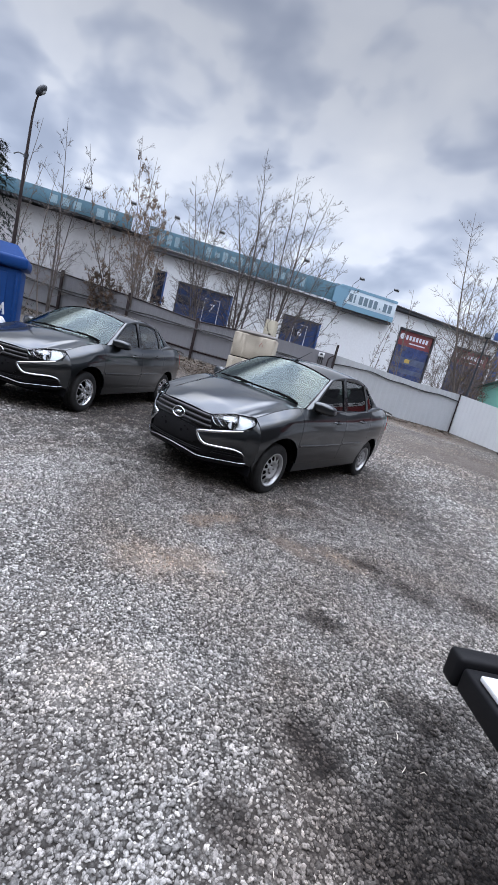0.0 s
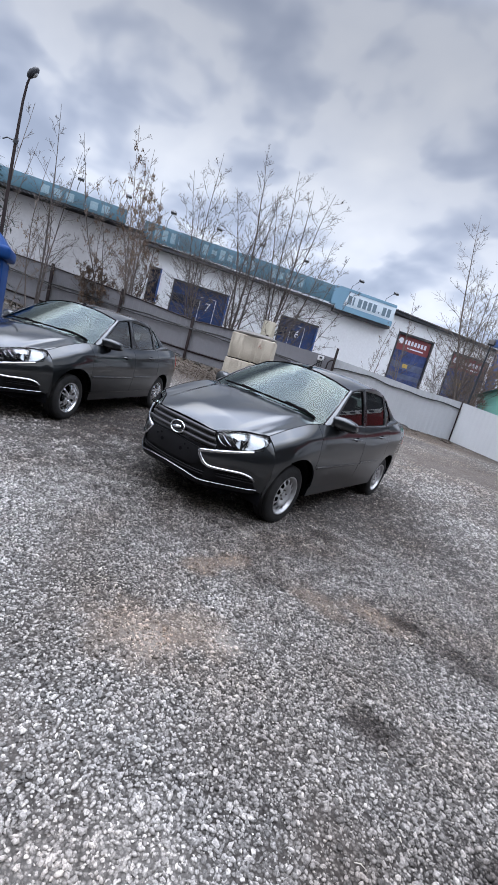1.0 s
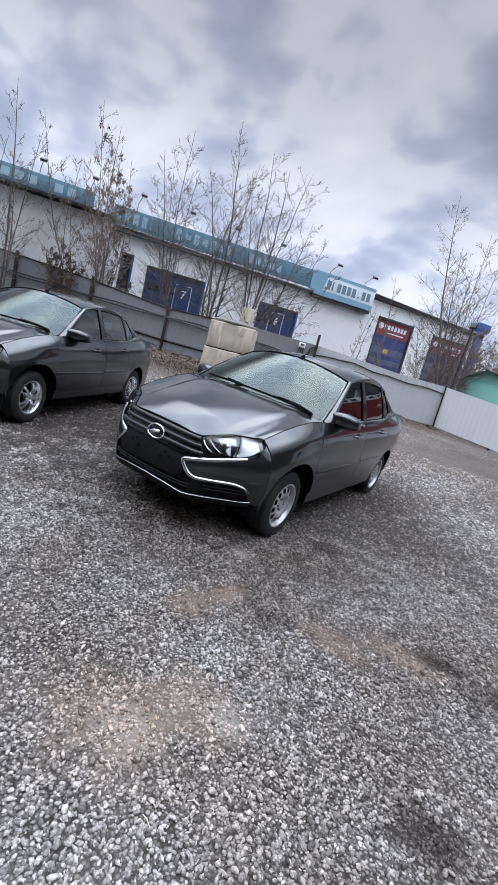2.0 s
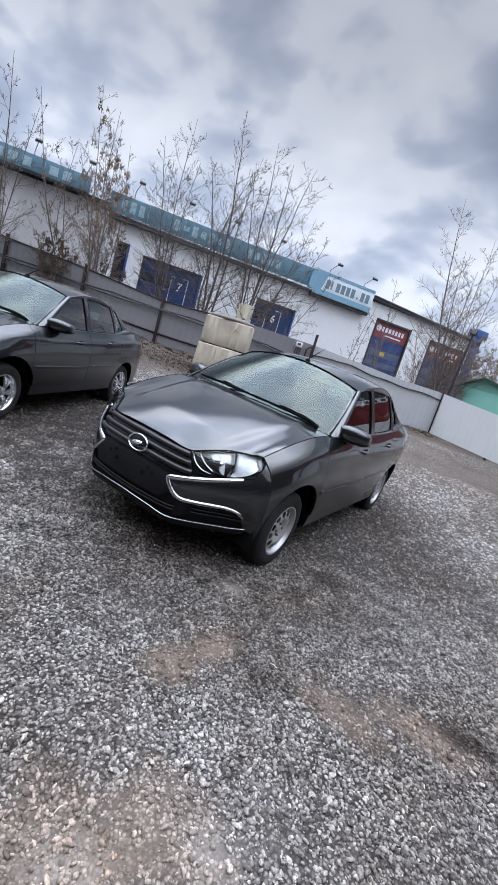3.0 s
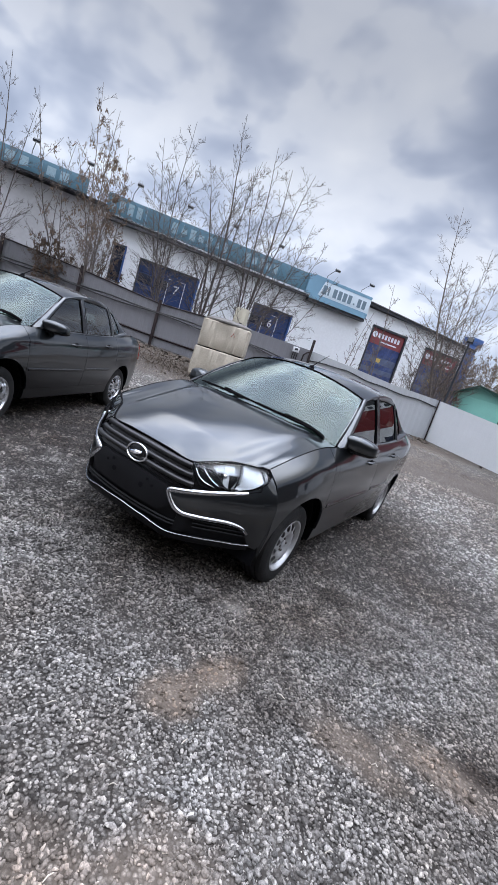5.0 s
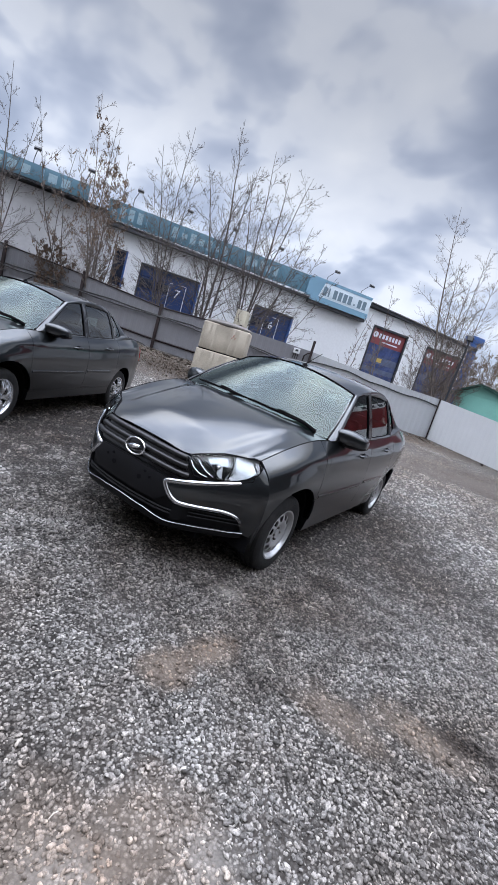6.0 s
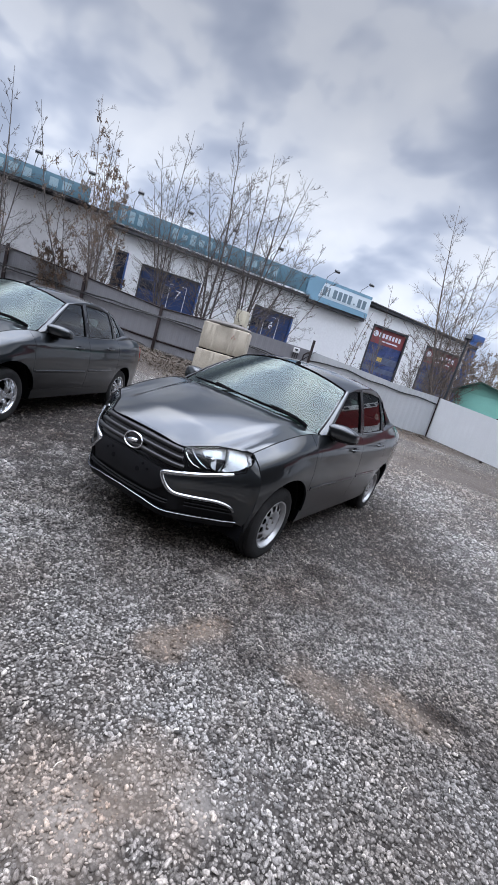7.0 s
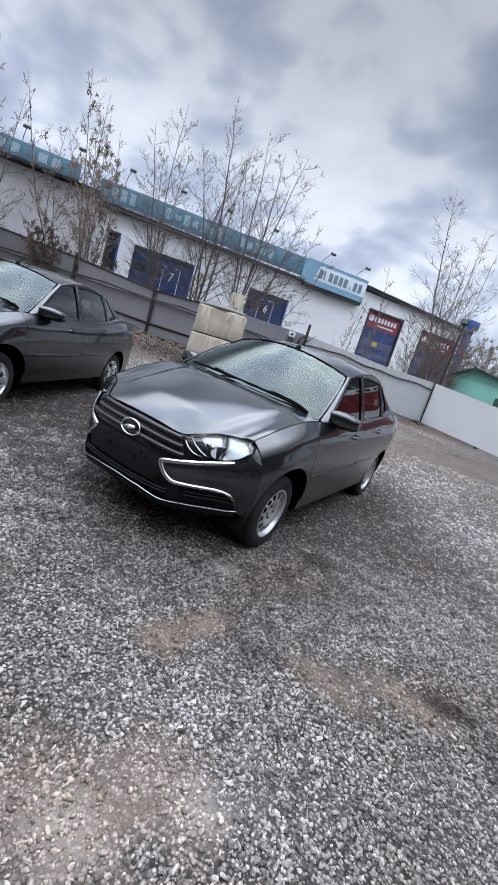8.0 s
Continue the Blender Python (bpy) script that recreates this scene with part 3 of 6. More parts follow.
        low = [[(p[0] + 0.002, 0.675 + (p[1] - 0.675) * 1.03, 0.968 + (p[2] - 0.968) * 1.04) for p in r[13:24]] for r in housing[1:16]]
        V = [p for r in low for p in r]; F = [(i * 11 + k, i * 11 + k + 1, (i + 1) * 11 + k + 1, (i + 1) * 11 + k) for i in range(14) for k in range(10)]
        part("mirror_lower_shell", mir((V, F)), GLOSS_BLACK, mh)
        strip = tube([(0.80, 0.595, 0.938), (0.87, 0.598, 0.925), (0.95, 0.64, 0.926), (0.995, 0.70, 0.935)], [0.005, 0.008, 0.011, 0.006], 8)
        part("mirror_strip", mir(strip), SATIN_CHROME, mh)
        foot = tube([(0.765, 0.60, 0.925), (0.80, 0.61, 0.925), (0.85, 0.645, 0.925)], [0.032, 0.026, 0.028], 10)
        part("mirror_foot", mir(foot), BLACK_PLASTIC, mh)
        bm = bmesh.new(); bmesh.ops.create_circle(bm, cap_ends=True, radius=1, segments=24); bmesh.ops.scale(bm, vec=(0.088, 0.055, 1), verts=bm.verts)
        bm.transform(pose(side * 0.892, 0.765, 0.965, 90, 0, side * 14)); part("mirror_glass", bm, CHROME, mh)
        # lights and the bright brackets of the bumper
        hl = [(side * u_of(0.339, 0.738), 0.731, 0.741), (side * u_of(0.375, 0.72), 0.688, 0.752), (side * u_of(0.41, 0.70), 0.643, 0.762), (side * u_of(0.46, 0.70), 0.637, 0.776), (side * u_of(0.533, 0.71), 0.647, 0.797), (side * u_of(0.608, 0.73), 0.672, 0.809),
              (side * u_of(0.655, 0.74), 0.696, 0.813), (side * 0.90, 0.722, 0.816), (side * 0.95, 0.752, 0.819), (side * 0.985, 0.782, 0.820)]
        lamp = part("headlight", nose_patch(hl, -0.034, 0.015, 34, 9), LAMP_GREY, car, "clear headlight with a bright reflector")
        glaze("headlight_cover", nose_patch([(u, a + 0.003, b - 0.002) for u, a, b in hl], 0.005, 0.003, 34, 9, 0.006), LENS_CLEAR, lamp)
        rim_lo = [(u, (a + b) / 2 - (b - a) * 0.5) for u, a, b in hl]; rim_hi = [(u, (a + b) / 2 + (b - a) * 0.5) for u, a, b in hl]
        part("lamp_seal", merge(nose_line(rim_lo, 0.003, 0.0042, 6), nose_line(rim_hi, 0.003, 0.0042, 6)), MATT_BLACK, lamp)
        # two faceted silvery bowls parted by a slanted dark rib, a grey inner housing and the side lamp
        U = lambda x: side * u_of(x, 0.71)
        for k in range(4):
            t0, t1 = k / 4, (k + 1) / 4
            c = [(U(0.452 + 0.105 * t), 0.752 - 0.088 * min(1, t * 1.5), 0.766 + 0.022 * t) for t in (t0, (t0 + t1) / 2, t1 - 0.012)]
            part("reflector", nose_patch(c, -0.012 - 0.006 * (k % 2), 0.004, 8, 8, -0.006), REFLECTOR, lamp)
        part("reflector", nose_patch([(U(0.545), 0.664, 0.668), (U(0.575), 0.670, 0.735), (U(0.60), 0.680, 0.800), (U(0.64), 0.700, 0.806), (side * 0.88, 0.724, 0.808), (side * 0.92, 0.748, 0.810)], -0.012, 0.004, 22, 10, -0.006), REFLECTOR, lamp)
        part("inner_housing", nose_patch([(U(0.385), 0.690, 0.735), (U(0.41), 0.662, 0.745), (U(0.44), 0.652, 0.730), (U(0.47), 0.650, 0.700), (U(0.50), 0.652, 0.676)], -0.020, 0.005, 12, 6), LAMP_GREY, lamp)
        part("lamp_rib", nose_line([(U(0.40), 0.752), (U(0.44), 0.705), (U(0.49), 0.668), (U(0.53), 0.660)], -0.010, 0.0055, 6), GLOSS_BLACK, lamp)
        part("lamp_ring", nose_line([(U(0.372), 0.722), (U(0.392), 0.690), (U(0.425), 0.664), (U(0.47), 0.653)], -0.008, 0.0038, 6), CHROME, lamp)
        part("lamp_ring", nose_line([(U(0.405), 0.742), (U(0.43), 0.708), (U(0.455), 0.684), (U(0.49), 0.664)], -0.010, 0.0030, 6), CHROME, lamp)
        part("lamp_rib", nose_line([(U(0.556), 0.676), (U(0.575), 0.740), (U(0.585), 0.798)], -0.008, 0.0045, 6), GLOSS_BLACK, lamp)
        bm = bmesh.new(); bmesh.ops.create_uvsphere(bm, u_segments=16, v_segments=8, radius=0.016)
        q = fascia(U(0.505), 0.722); bm.transform(Matrix.Translation((q.x, q.y + 0.004, q.z))); part("bulb", bm, CHROME, lamp)
        part("side_reflector", nose_patch([(side * 0.935, 0.758, 0.808), (side * 0.955, 0.770, 0.810), (side * 0.970, 0.782, 0.812)], -0.010, 0.004, 8, 6, -0.003), LAMP_GREY, lamp)
        line = [(0.632, 0.668), (0.622, 0.663), (0.59, 0.651), (0.551, 0.637), (0.47, 0.611), (0.377, 0.587), (0.308, 0.566), (0.298, 0.552), (0.326, 0.514), (0.359, 0.480), (0.402, 0.460), (0.468, 0.461), (0.541, 0.467), (0.61, 0.470), (0.663, 0.457), (0.692, 0.428)]
        tt = np.linspace(0, len(line) - 1, 72)
        xs_, zs_ = hermite(np.arange(len(line)), [q[0] for q in line], tt), hermite(np.arange(len(line)), [q[1] for q in line], tt)
        wide = np.interp(tt, [0, 1, 4, 6, 7, 10, 13, 15], [0.005, 0.010, 0.017, 0.019, 0.018, 0.014, 0.010, 0.004])
        part("bumper_bracket", nose_band(side, xs_, zs_, wide, 0.009), BRACKET_CHROME, car, "bright C-shaped bumper trim")
        pc = [(side * u_of(0.30, .55), 0.548, 0.560), (side * u_of(0.345, .53), 0.500, 0.577), (side * u_of(0.40, .53), 0.464, 0.594), (side * u_of(0.47, .53), 0.463, 0.614), (side * u_of(0.55, .55), 0.470, 0.640), (side * u_of(0.62, .55), 0.472, 0.672), (side * u_of(0.69, .55), 0.430, 0.700)]
        part("bumper_corner", nose_patch(pc, 0.004, 0.03, 16, 8, 0.006), PAINT, car)
        pc = [(side * u_of(0.69, .55), 0.430, 0.700), (side * u_of(0.72, .55), 0.375, 0.716), (side * 0.92, 0.350, 0.733), (side * 0.96, 0.342, 0.756), (side * 1.0, 0.335, 0.784)]
        part("bumper_side", nose_patch(pc, 0.004, 0.03, 22, 12), PAINT, car)
        fog = [(side * u_of(0.42, .42), 0.375, 0.448), (side * u_of(0.58, .42), 0.380, 0.462), (side * u_of(0.68, .42), 0.385, 0.440)]
        part("fog_recess", nose_patch(fog, -0.022, 0.02, 10, 4), GLOSS_BLACK, car)
        for zz in (0.395, 0.418, 0.438):
            part("fog_slat", nose_line([(side * u_of(0.46, zz), zz - 0.004), (side * u_of(0.70, zz), zz + 0.008)], -0.004, 0.005, 6), BLACK_PLASTIC, car)
        # wheels
        for y in (0.0, Y_REAR):
            build_wheel(car, pose(side * 0.700, y, HUB_Z + 0.003, 0, 0, 0 if side > 0 else 180), alloy)
            arch = []
            r = (R_FRONT if y == 0 else R_REAR) + 0.005
            for a in np.linspace(-0.15, math.pi + 0.15, 22):
                arch.append([(side * x, y + r * math.cos(a), HUB_Z + r * math.sin(a)) for x in (0.44, 0.60, 0.76)])
            part("wheel_arch_liner", shell(arch, -0.01 * side), MATT_BLACK, car)
        part("rear_light", mir(shell([[(side_x(y, z) + 0.004, y, z) for z in np.linspace(0.74, 0.96, 6)] for y in np.linspace(3.12, 3.39, 6)], 0.02)), RED_LENS, car)
    # nose
    bumper = part("front_bumper", nose_patch([(-1, 0.33, 0.735), (-0.75, 0.325, 0.74), (-0.35, 0.29, 0.742), (0, 0.285, 0.748), (0.35, 0.29, 0.742), (0.75, 0.325, 0.74), (1, 0.33, 0.735)], -0.018, 0.03, 49, 24), BLACK_PLASTIC, car, "black bumper core and grille opening")
    grille = part("grille", nose_patch([(u_of(-0.405, .64), 0.614, 0.640), (u_of(-0.35, .68), 0.595, 0.742), (0, 0.602, 0.752), (u_of(0.35, .68), 0.595, 0.742), (u_of(0.405, .64), 0.614, 0.640)], -0.012, 0.01, 25, 6), GLOSS_BLACK, car, "black grille with three curved bars")
    for z, h, xb in ((0.727, 0.015, 0.345), (0.682, 0.016, 0.372), (0.637, 0.016, 0.400)):
        c = [(u_of(k * xb, z), z - h + dz, z + h + dz) for k, dz in ((-1, -0.004), (-0.5, -0.002), (0, 0), (0.5, -0.002), (1, -0.004))]
        part("grille_bar", nose_patch(c, 0.004, 0.02, 31, 7, 0.014), GRILLE_BLACK, grille)
    plate = part("plate_panel", nose_patch([(u_of(-0.34, .55), 0.485, 0.545), (u_of(-0.27, .5), 0.425, 0.580), (0, 0.420, 0.592), (u_of(0.27, .5), 0.425, 0.580), (u_of(0.34, .55), 0.485, 0.545)], 0.006, 0.02, 29, 8, 0.004), BLACK_PLASTIC, car, "empty black number plate panel with mounting holes")
    for x, z in ((-0.115, 0.508), (0.115, 0.508), (-0.145, 0.556), (0.145, 0.556), (-0.19, 0.535), (0.19, 0.535)):
        p = fascia(u_of(x, z), z)
        part("mounting_hole", tube([p + Vector((0, -0.006, 0)), p + Vector((0, -0.0125, 0))], 0.016 if abs(x) < 0.13 else 0.009, 14), MATT_BLACK, plate)
    for z in (0.375, 0.395):
        part("intake_slat", nose_line([(u_of(-0.40, z), z), (0, z - 0.008), (u_of(0.40, z), z)], -0.004, 0.007, 6), BLACK_PLASTIC, car)
    half = [(u_of(0.20, .33), 0.292, 0.346), (u_of(0.335, .33), 0.282, 0.329), (u_of(0.38, .33), 0.284, 0.329), (u_of(0.46, .33), 0.290, 0.335), (u_of(0.56, .33), 0.298, 0.341), (u_of(0.65, .33), 0.305, 0.347), (u_of(0.708, .33), 0.322, 0.360)]
    lip = [(-u, a, b) for u, a, b in half[::-1]] + [(0, 0.300, 0.352)] + half
    part("bumper_lip", nose_patch(lip, 0.006, 0.03, 61, 6, 0.006), BLACK_PLASTIC, car)
    part("lip_trim", nose_line([(u, hi + 0.001) for u, lo_, hi in lip], 0.012, 0.0042, 8), SATIN_CHROME, car, "thin bright strip along the bumper's lip")
    for s in (1, -1):
        part("bumper_fin", nose_patch([(s * u_of(0.375, .37), 0.340, 0.470), (s * u_of(0.43, .37), 0.352, 0.468)], 0.004, 0.02, 4, 6), BLACK_PLASTIC, car)
    # badge: a bright oval ring round a plain bright shape
    c = fascia(0, 0.660)
    badge = part("badge", tube([c + Vector((0.079 * math.cos(a), -0.020 + 0.009 * math.sin(a), 0.048 * math.sin(a))) for a in np.linspace(0, 2 * math.pi, 40)], 0.0062, 8, False), CHROME, car, "bright oval badge")
    bm = bmesh.new(); bmesh.ops.create_uvsphere(bm, u_segments=24, v_segments=10, radius=1); bmesh.ops.scale(bm, vec=(0.076, 0.014, 0.046), verts=bm.verts); bm.transform(pose(c.x, c.y - 0.008, c.z))
    part("badge_field", bm, GLOSS_BLACK, badge)
    part("badge_shape", tube([c + Vector((-0.042, -0.026, -0.010)), c + Vector((0.0, -0.030, 0.000)), c + Vector((0.042, -0.026, 0.010))], [0.009, 0.020, 0.009], 8), CHROME, badge)
    # top surfaces
    hood = part("hood", shell(hood_grid(), 0.012), PAINT, car)
    grid = hood_grid()
    for row in (grid[0], grid[-1]):
        sgn = math.copysign(1, row[0][0])
        part("panel_gap", tube([(x + sgn * 0.003, y, z - 0.001) for x, y, z in row], 0.0036, 6), MATT_BLACK, hood)
    part("panel_gap", tube([(r[0][0], r[0][1] - 0.004, r[0][2] - 0.002) for r in grid], 0.0036, 6), MATT_BLACK, hood)
    cowl = [[(u * 0.70, float(np.interp(abs(u), [0, 0.5, 1], [0.27, 0.31, 0.42])) + 0.03 * k, float(np.interp(abs(u), [0, 0.6, 1], [0.998, 0.985, 0.955])) + (-0.012 if k == 1 else 0.004)) for k in range(4)] for u in np.linspace(-1, 1, 15)]
    part("cowl", shell(cowl, 0.02), BLACK_PLASTIC, car)
    glaze("windscreen", shell([[screen_pt(u, v) for v in np.linspace(0.0, 1, 30)] for u in np.linspace(-1, 1, 49)], 0.005), SCREEN, car, "green-tinted windscreen")
    seal = [screen_pt(u, 1.0) for u in np.linspace(-1, 1, 21)]
    part("windscreen_seal", tube([*(screen_pt(-1, v) for v in np.linspace(0, 0.97, 9)), *seal, *(screen_pt(1, v) for v in np.linspace(0.97, 0, 9))], 0.008, 8), MATT_BLACK, car)
    glaze("rear_window", shell([[rear_pt(u, v) for v in np.linspace(0, 1, 10)] for u in np.linspace(-1, 1, 17)][::-1], 0.005), SIDE_GLASS, car)
    part("roof", shell(roof_grid(), 0.02), PAINT, car)
    deck = [[(u * 0.69, float(y), z_top(min(y, 3.4)) + 0.035 * (1 - abs(u) ** 2.4) - 0.004) for y in np.linspace(2.76, 3.41, 10)] for u in np.linspace(-1, 1, 15)]
    part("boot_lid", shell(deck, 0.02), PAINT, car)
    tail = []
    for i in range(31):
        a = -math.pi / 2 + math.pi * i / 30
        row = []
        for z in np.linspace(0.22, 1.02, 14):
            xs = side_x(3.38, z); d = 0.10 if z < 0.6 else 0.07 - 0.08 * max(0, z - 0.8)
            row.append((xs * math.copysign(abs(math.sin(a)) ** 0.7, a), 3.385 + d * math.cos(a) ** 0.8 if abs(math.cos(a)) > 1e-6 else 3.385, z))
        tail.append(row)
    part("rear_panel", shell(tail[::-1], 0.02), PAINT, car)
    # wipers and aerial
    for x0, x1, w in ((-0.58, 0.00, 0.035), (-0.02, 0.56, 0.035)):
        pts = [Vector(screen_pt(x / 0.69, w + 0.015)) + Vector((0, -0.018, 0.018)) for x in np.linspace(x0, x1, 9)]
        blade = part("wiper_blade", tube(pts, [0.005] + [0.010] * 7 + [0.005], 8), MATT_BLACK, car)
        mid = pts[4]
        part("wiper_arm", tube([Vector((x1 + 0.05, 0.34 + 0.10 * abs(x1), 1.0)), Vector((x1 - 0.08, 0.36 + 0.06 * abs(x1), 1.035)), mid + Vector((0, -0.005, 0.016))], [0.015, 0.012, 0.009], 8), MATT_BLACK, blade)
    ant = part("aerial", lathe([(1.437, 0.028), (1.449, 0.024), (1.460, 0.012), (1.464, 0.001)], 16, "z"), MATT_BLACK, car, at=pose(0, 1.12, -0.010))
    part("aerial_rod", tube([(0, 0, 1.455), (0, 0.10, 1.505), (0, 0.30, 1.60)], [0.006, 0.0045, 0.002], 6), MATT_BLACK, ant)
    # underside and cabin
    part("underbody", join(box((1.0, 3.9, 0.25), pose(0, 1.35, 0.36)), box((1.5, 1.66, 0.22), pose(0, 1.24, 0.37)), box((1.3, 0.5, 0.3), pose(0, 3.05, 0.42)), box((0.9, 0.75, 0.30), pose(0, -0.1, 0.62))), MATT_BLACK, car)
    dash = part("dashboard", join(box((1.30, 0.42, 0.20), pose(0, 0.60, 0.86, -8), 0.06, 3), box((0.36, 0.26, 0.10), pose(0.36, 0.66, 0.965, -10), 0.04, 3), box((0.30, 0.24, 0.4), pose(0, 0.74, 0.70), 0.04)), DASH, car)
    a = np.linspace(0, 2 * math.pi, 33)
    wm = pose(0.36, 0.93, 0.90, 62)
    wheel = part("steering_wheel", tube([wm @ Vector((0.185 * math.cos(t), 0.185 * math.sin(t), 0)) for t in a], 0.016, 8, False), DASH, car)
    part("steering_hub", join(box((0.15, 0.13, 0.05), wm, 0.02), box((0.34, 0.03, 0.02), wm, 0.008), box((0.07, 0.07, 0.25), wm @ pose(0, 0, -0.12))), DASH, wheel)
    build_seat(car, 0.36, 1.38, 0.50); build_seat(car, -0.36, 1.38, 0.50); build_seat(car, 0, 2.30, 1.22)
    for s in (1, -1):
        part("sun_visor", box((0.34, 0.14, 0.018), pose(s * 0.28, 1.13, 1.325, 20), 0.008), VISOR, car)
    part("rear_view_mirror", box((0.22, 0.03, 0.065), pose(0, 1.02, 1.315, -8), 0.012), DASH, car)
    part("headlining", shell([[(x * 0.88, 1.68 + (y - 1.68) * 0.86, z - 0.045) for x, y, z in row] for row in roof_grid()], 0.01), VISOR, car)
    part("parcel_shelf", box((1.2, 0.5, 0.03), pose(0, 2.62, 1.0), 0.01), DASH, car)
    return car


car = build_sedan(pose(-0.026, 0.022, 0.015, 0, 2.6, -0.25), "dark graphite sedan with steel wheels parked on gravel", False)
car2 = build_sedan(pose(-3.04, -0.56, 0.02, 0, 0, 22.2), "dark graphite sedan with alloy wheels parked on gravel", True)

# ---- the lot ----
CONCRETE = material("weathered_concrete", (0.44, 0.395, 0.32), 0.85, var=0.18, scale=1.6, fine=35, bump=0.35, bump_scale=45, dirt=(0.24, 0.21, 0.18), dirt_amount=0.55)
CONCRETE_DARK = material("grey_slab_concrete", (0.135, 0.125, 0.115), 0.85, var=0.2, scale=2, fine=35, bump=0.3, bump_scale=45)
SHEET_GREY = material("grey_painted_sheet_steel", (0.205, 0.205, 0.222), 0.45, 0.1, var=0.08, scale=0.8, fine=20, dirt=(0.14, 0.135, 0.13), dirt_amount=0.3)
SHEET_PALE = material("pale_grey_sheet_steel", (0.45, 0.47, 0.49), 0.42, 0.1, var=0.06, scale=0.7, fine=20, dirt=(0.36, 0.36, 0.35), dirt_amount=0.35)
SHEET_WHITE = material("off_white_sheet_steel", (0.64, 0.655, 0.67), 0.45, 0.05, var=0.05, scale=0.7, fine=20, dirt=(0.45, 0.44, 0.43), dirt_amount=0.25)
RUST = material("rusty_brown_steel", (0.024, 0.015, 0.015), 0.75, 0.2, var=0.3, scale=8, fine=60, bump=0.2)
CABLE = material("black_cable", (0.012, 0.012, 0.013), 0.5, var=0.2)
WALL_WHITE = material("white_rendered_wall", (0.78, 0.80, 0.82), 0.8, var=0.05, scale=0.35, fine=8, bump=0.08, bump_scale=14, dirt=(0.58, 0.58, 0.58), dirt_amount=0.35)
WALL_GREY = material("greyed_rendered_wall", (0.54, 0.54, 0.55), 0.85, var=0.09, scale=0.35, fine=8, bump=0.1, bump_scale=14, dirt=(0.34, 0.335, 0.33), dirt_amount=0.5)
ROOF_DARK = material("dark_corrugated_roof", (0.05, 0.052, 0.058), 0.6, 0.2, var=0.2, scale=2, fine=30)
FROST = material("pale_worn_roof_edge", (0.66, 0.67, 0.69), 0.7, var=0.2, scale=3, fine=40)
TEAL = material("faded_teal_sign", (0.085, 0.185, 0.245), 0.5, var=0.10, scale=0.5, fine=10, dirt=(0.15, 0.26, 0.31), dirt_amount=0.5)
SIGN_BLUE = material("light_blue_sign", (0.19, 0.35, 0.47), 0.4, var=0.06, scale=0.8)
SIGN_PALE = material("pale_sign_face", (0.62, 0.71, 0.77), 0.4, var=0.05, scale=0.8)
SIGN_INK = material("grey_blue_sign_lettering", (0.15, 0.22, 0.27), 0.5, var=0.08)
SIGN_GHOST = material("faded_white_lettering", (0.30, 0.42, 0.48), 0.6, var=0.35, scale=1.3, dirt=(0.10, 0.20, 0.26), dirt_amount=0.8)
DOOR_BLUE = material("deep_blue_door", (0.017, 0.042, 0.135), 0.4, var=0.12, scale=1.2, fine=20, dirt=(0.035, 0.045, 0.085), dirt_amount=0.5)
DOOR_DARK = material("dark_glazed_door_panel", (0.022, 0.026, 0.045), 0.25, var=0.2, scale=2)
LINE_WHITE = material("white_line_paint", (0.70, 0.72, 0.78), 0.6, var=0.1)
POSTER_RED = material("poster_red", (0.21, 0.045, 0.05), 0.5, var=0.12, scale=1.2)
POSTER_BLUE = material("poster_navy", (0.030, 0.050, 0.150), 0.5, var=0.35, scale=2.5, fine=9, dirt=(0.12, 0.15, 0.24), dirt_amount=0.6)
POSTER_GREY = material("poster_grey_stripe", (0.085, 0.105, 0.17), 0.5, var=0.3, scale=3)
BRIGHT_BLUE = material("bright_blue_panel", (0.028, 0.085, 0.26), 0.5, var=0.1)
FRAME_DARK = material("dark_frame", (0.030, 0.034, 0.042), 0.5, var=0.1)
KIOSK_BLUE = material("blue_plastic", (0.004, 0.040, 0.165), 0.6, spec=0.2, var=0.10, scale=1.2, fine=20)
MINT = material("mint_green_paint", (0.22, 0.52, 0.44), 0.55, var=0.08, scale=1.0, fine=20)
ROOF_GREEN = material("dark_green_roof", (0.016, 0.060, 0.045), 0.5, var=0.15)
BAG_WHITE = material("white_woven_bag", (0.62, 0.63, 0.64), 0.7, var=0.12, scale=6, fine=60, bump=0.3, bump_scale=30)
BARK = material("grey_brown_bark", (0.105, 0.090, 0.082), 0.9, var=0.25, scale=5, fine=60, bump=0.3)
BARK_PALE = material("pale_twig_bark", (0.15, 0.125, 0.11), 0.9, var=0.25, scale=5, fine=60)
DRY_LEAF = material("dry_brown_leaf", (0.19, 0.135, 0.098), 0.85, var=0.35, scale=1.5, fine=12)
DRY_SHRUB = material("dry_shrub_leaf", (0.105, 0.070, 0.048), 0.9, var=0.35, scale=1.5, fine=12)
NEEDLE = material("dark_spruce_needle", (0.018, 0.030, 0.022), 0.8, var=0.35, scale=2, fine=20)
RED_CLAD = material("red_cladding", (0.18, 0.018, 0.020), 0.45, var=0.06, scale=0.6)
WHITE_CLAD = material("white_cladding", (0.66, 0.67, 0.68), 0.5, var=0.05, scale=0.6)
LAMP_GLASS = material("frosted_lamp_glass", (0.30, 0.31, 0.31), 0.3)
ALU = material("brushed_aluminium", (0.74, 0.74, 0.75), 0.35, 0.8, var=0.06, scale=8)


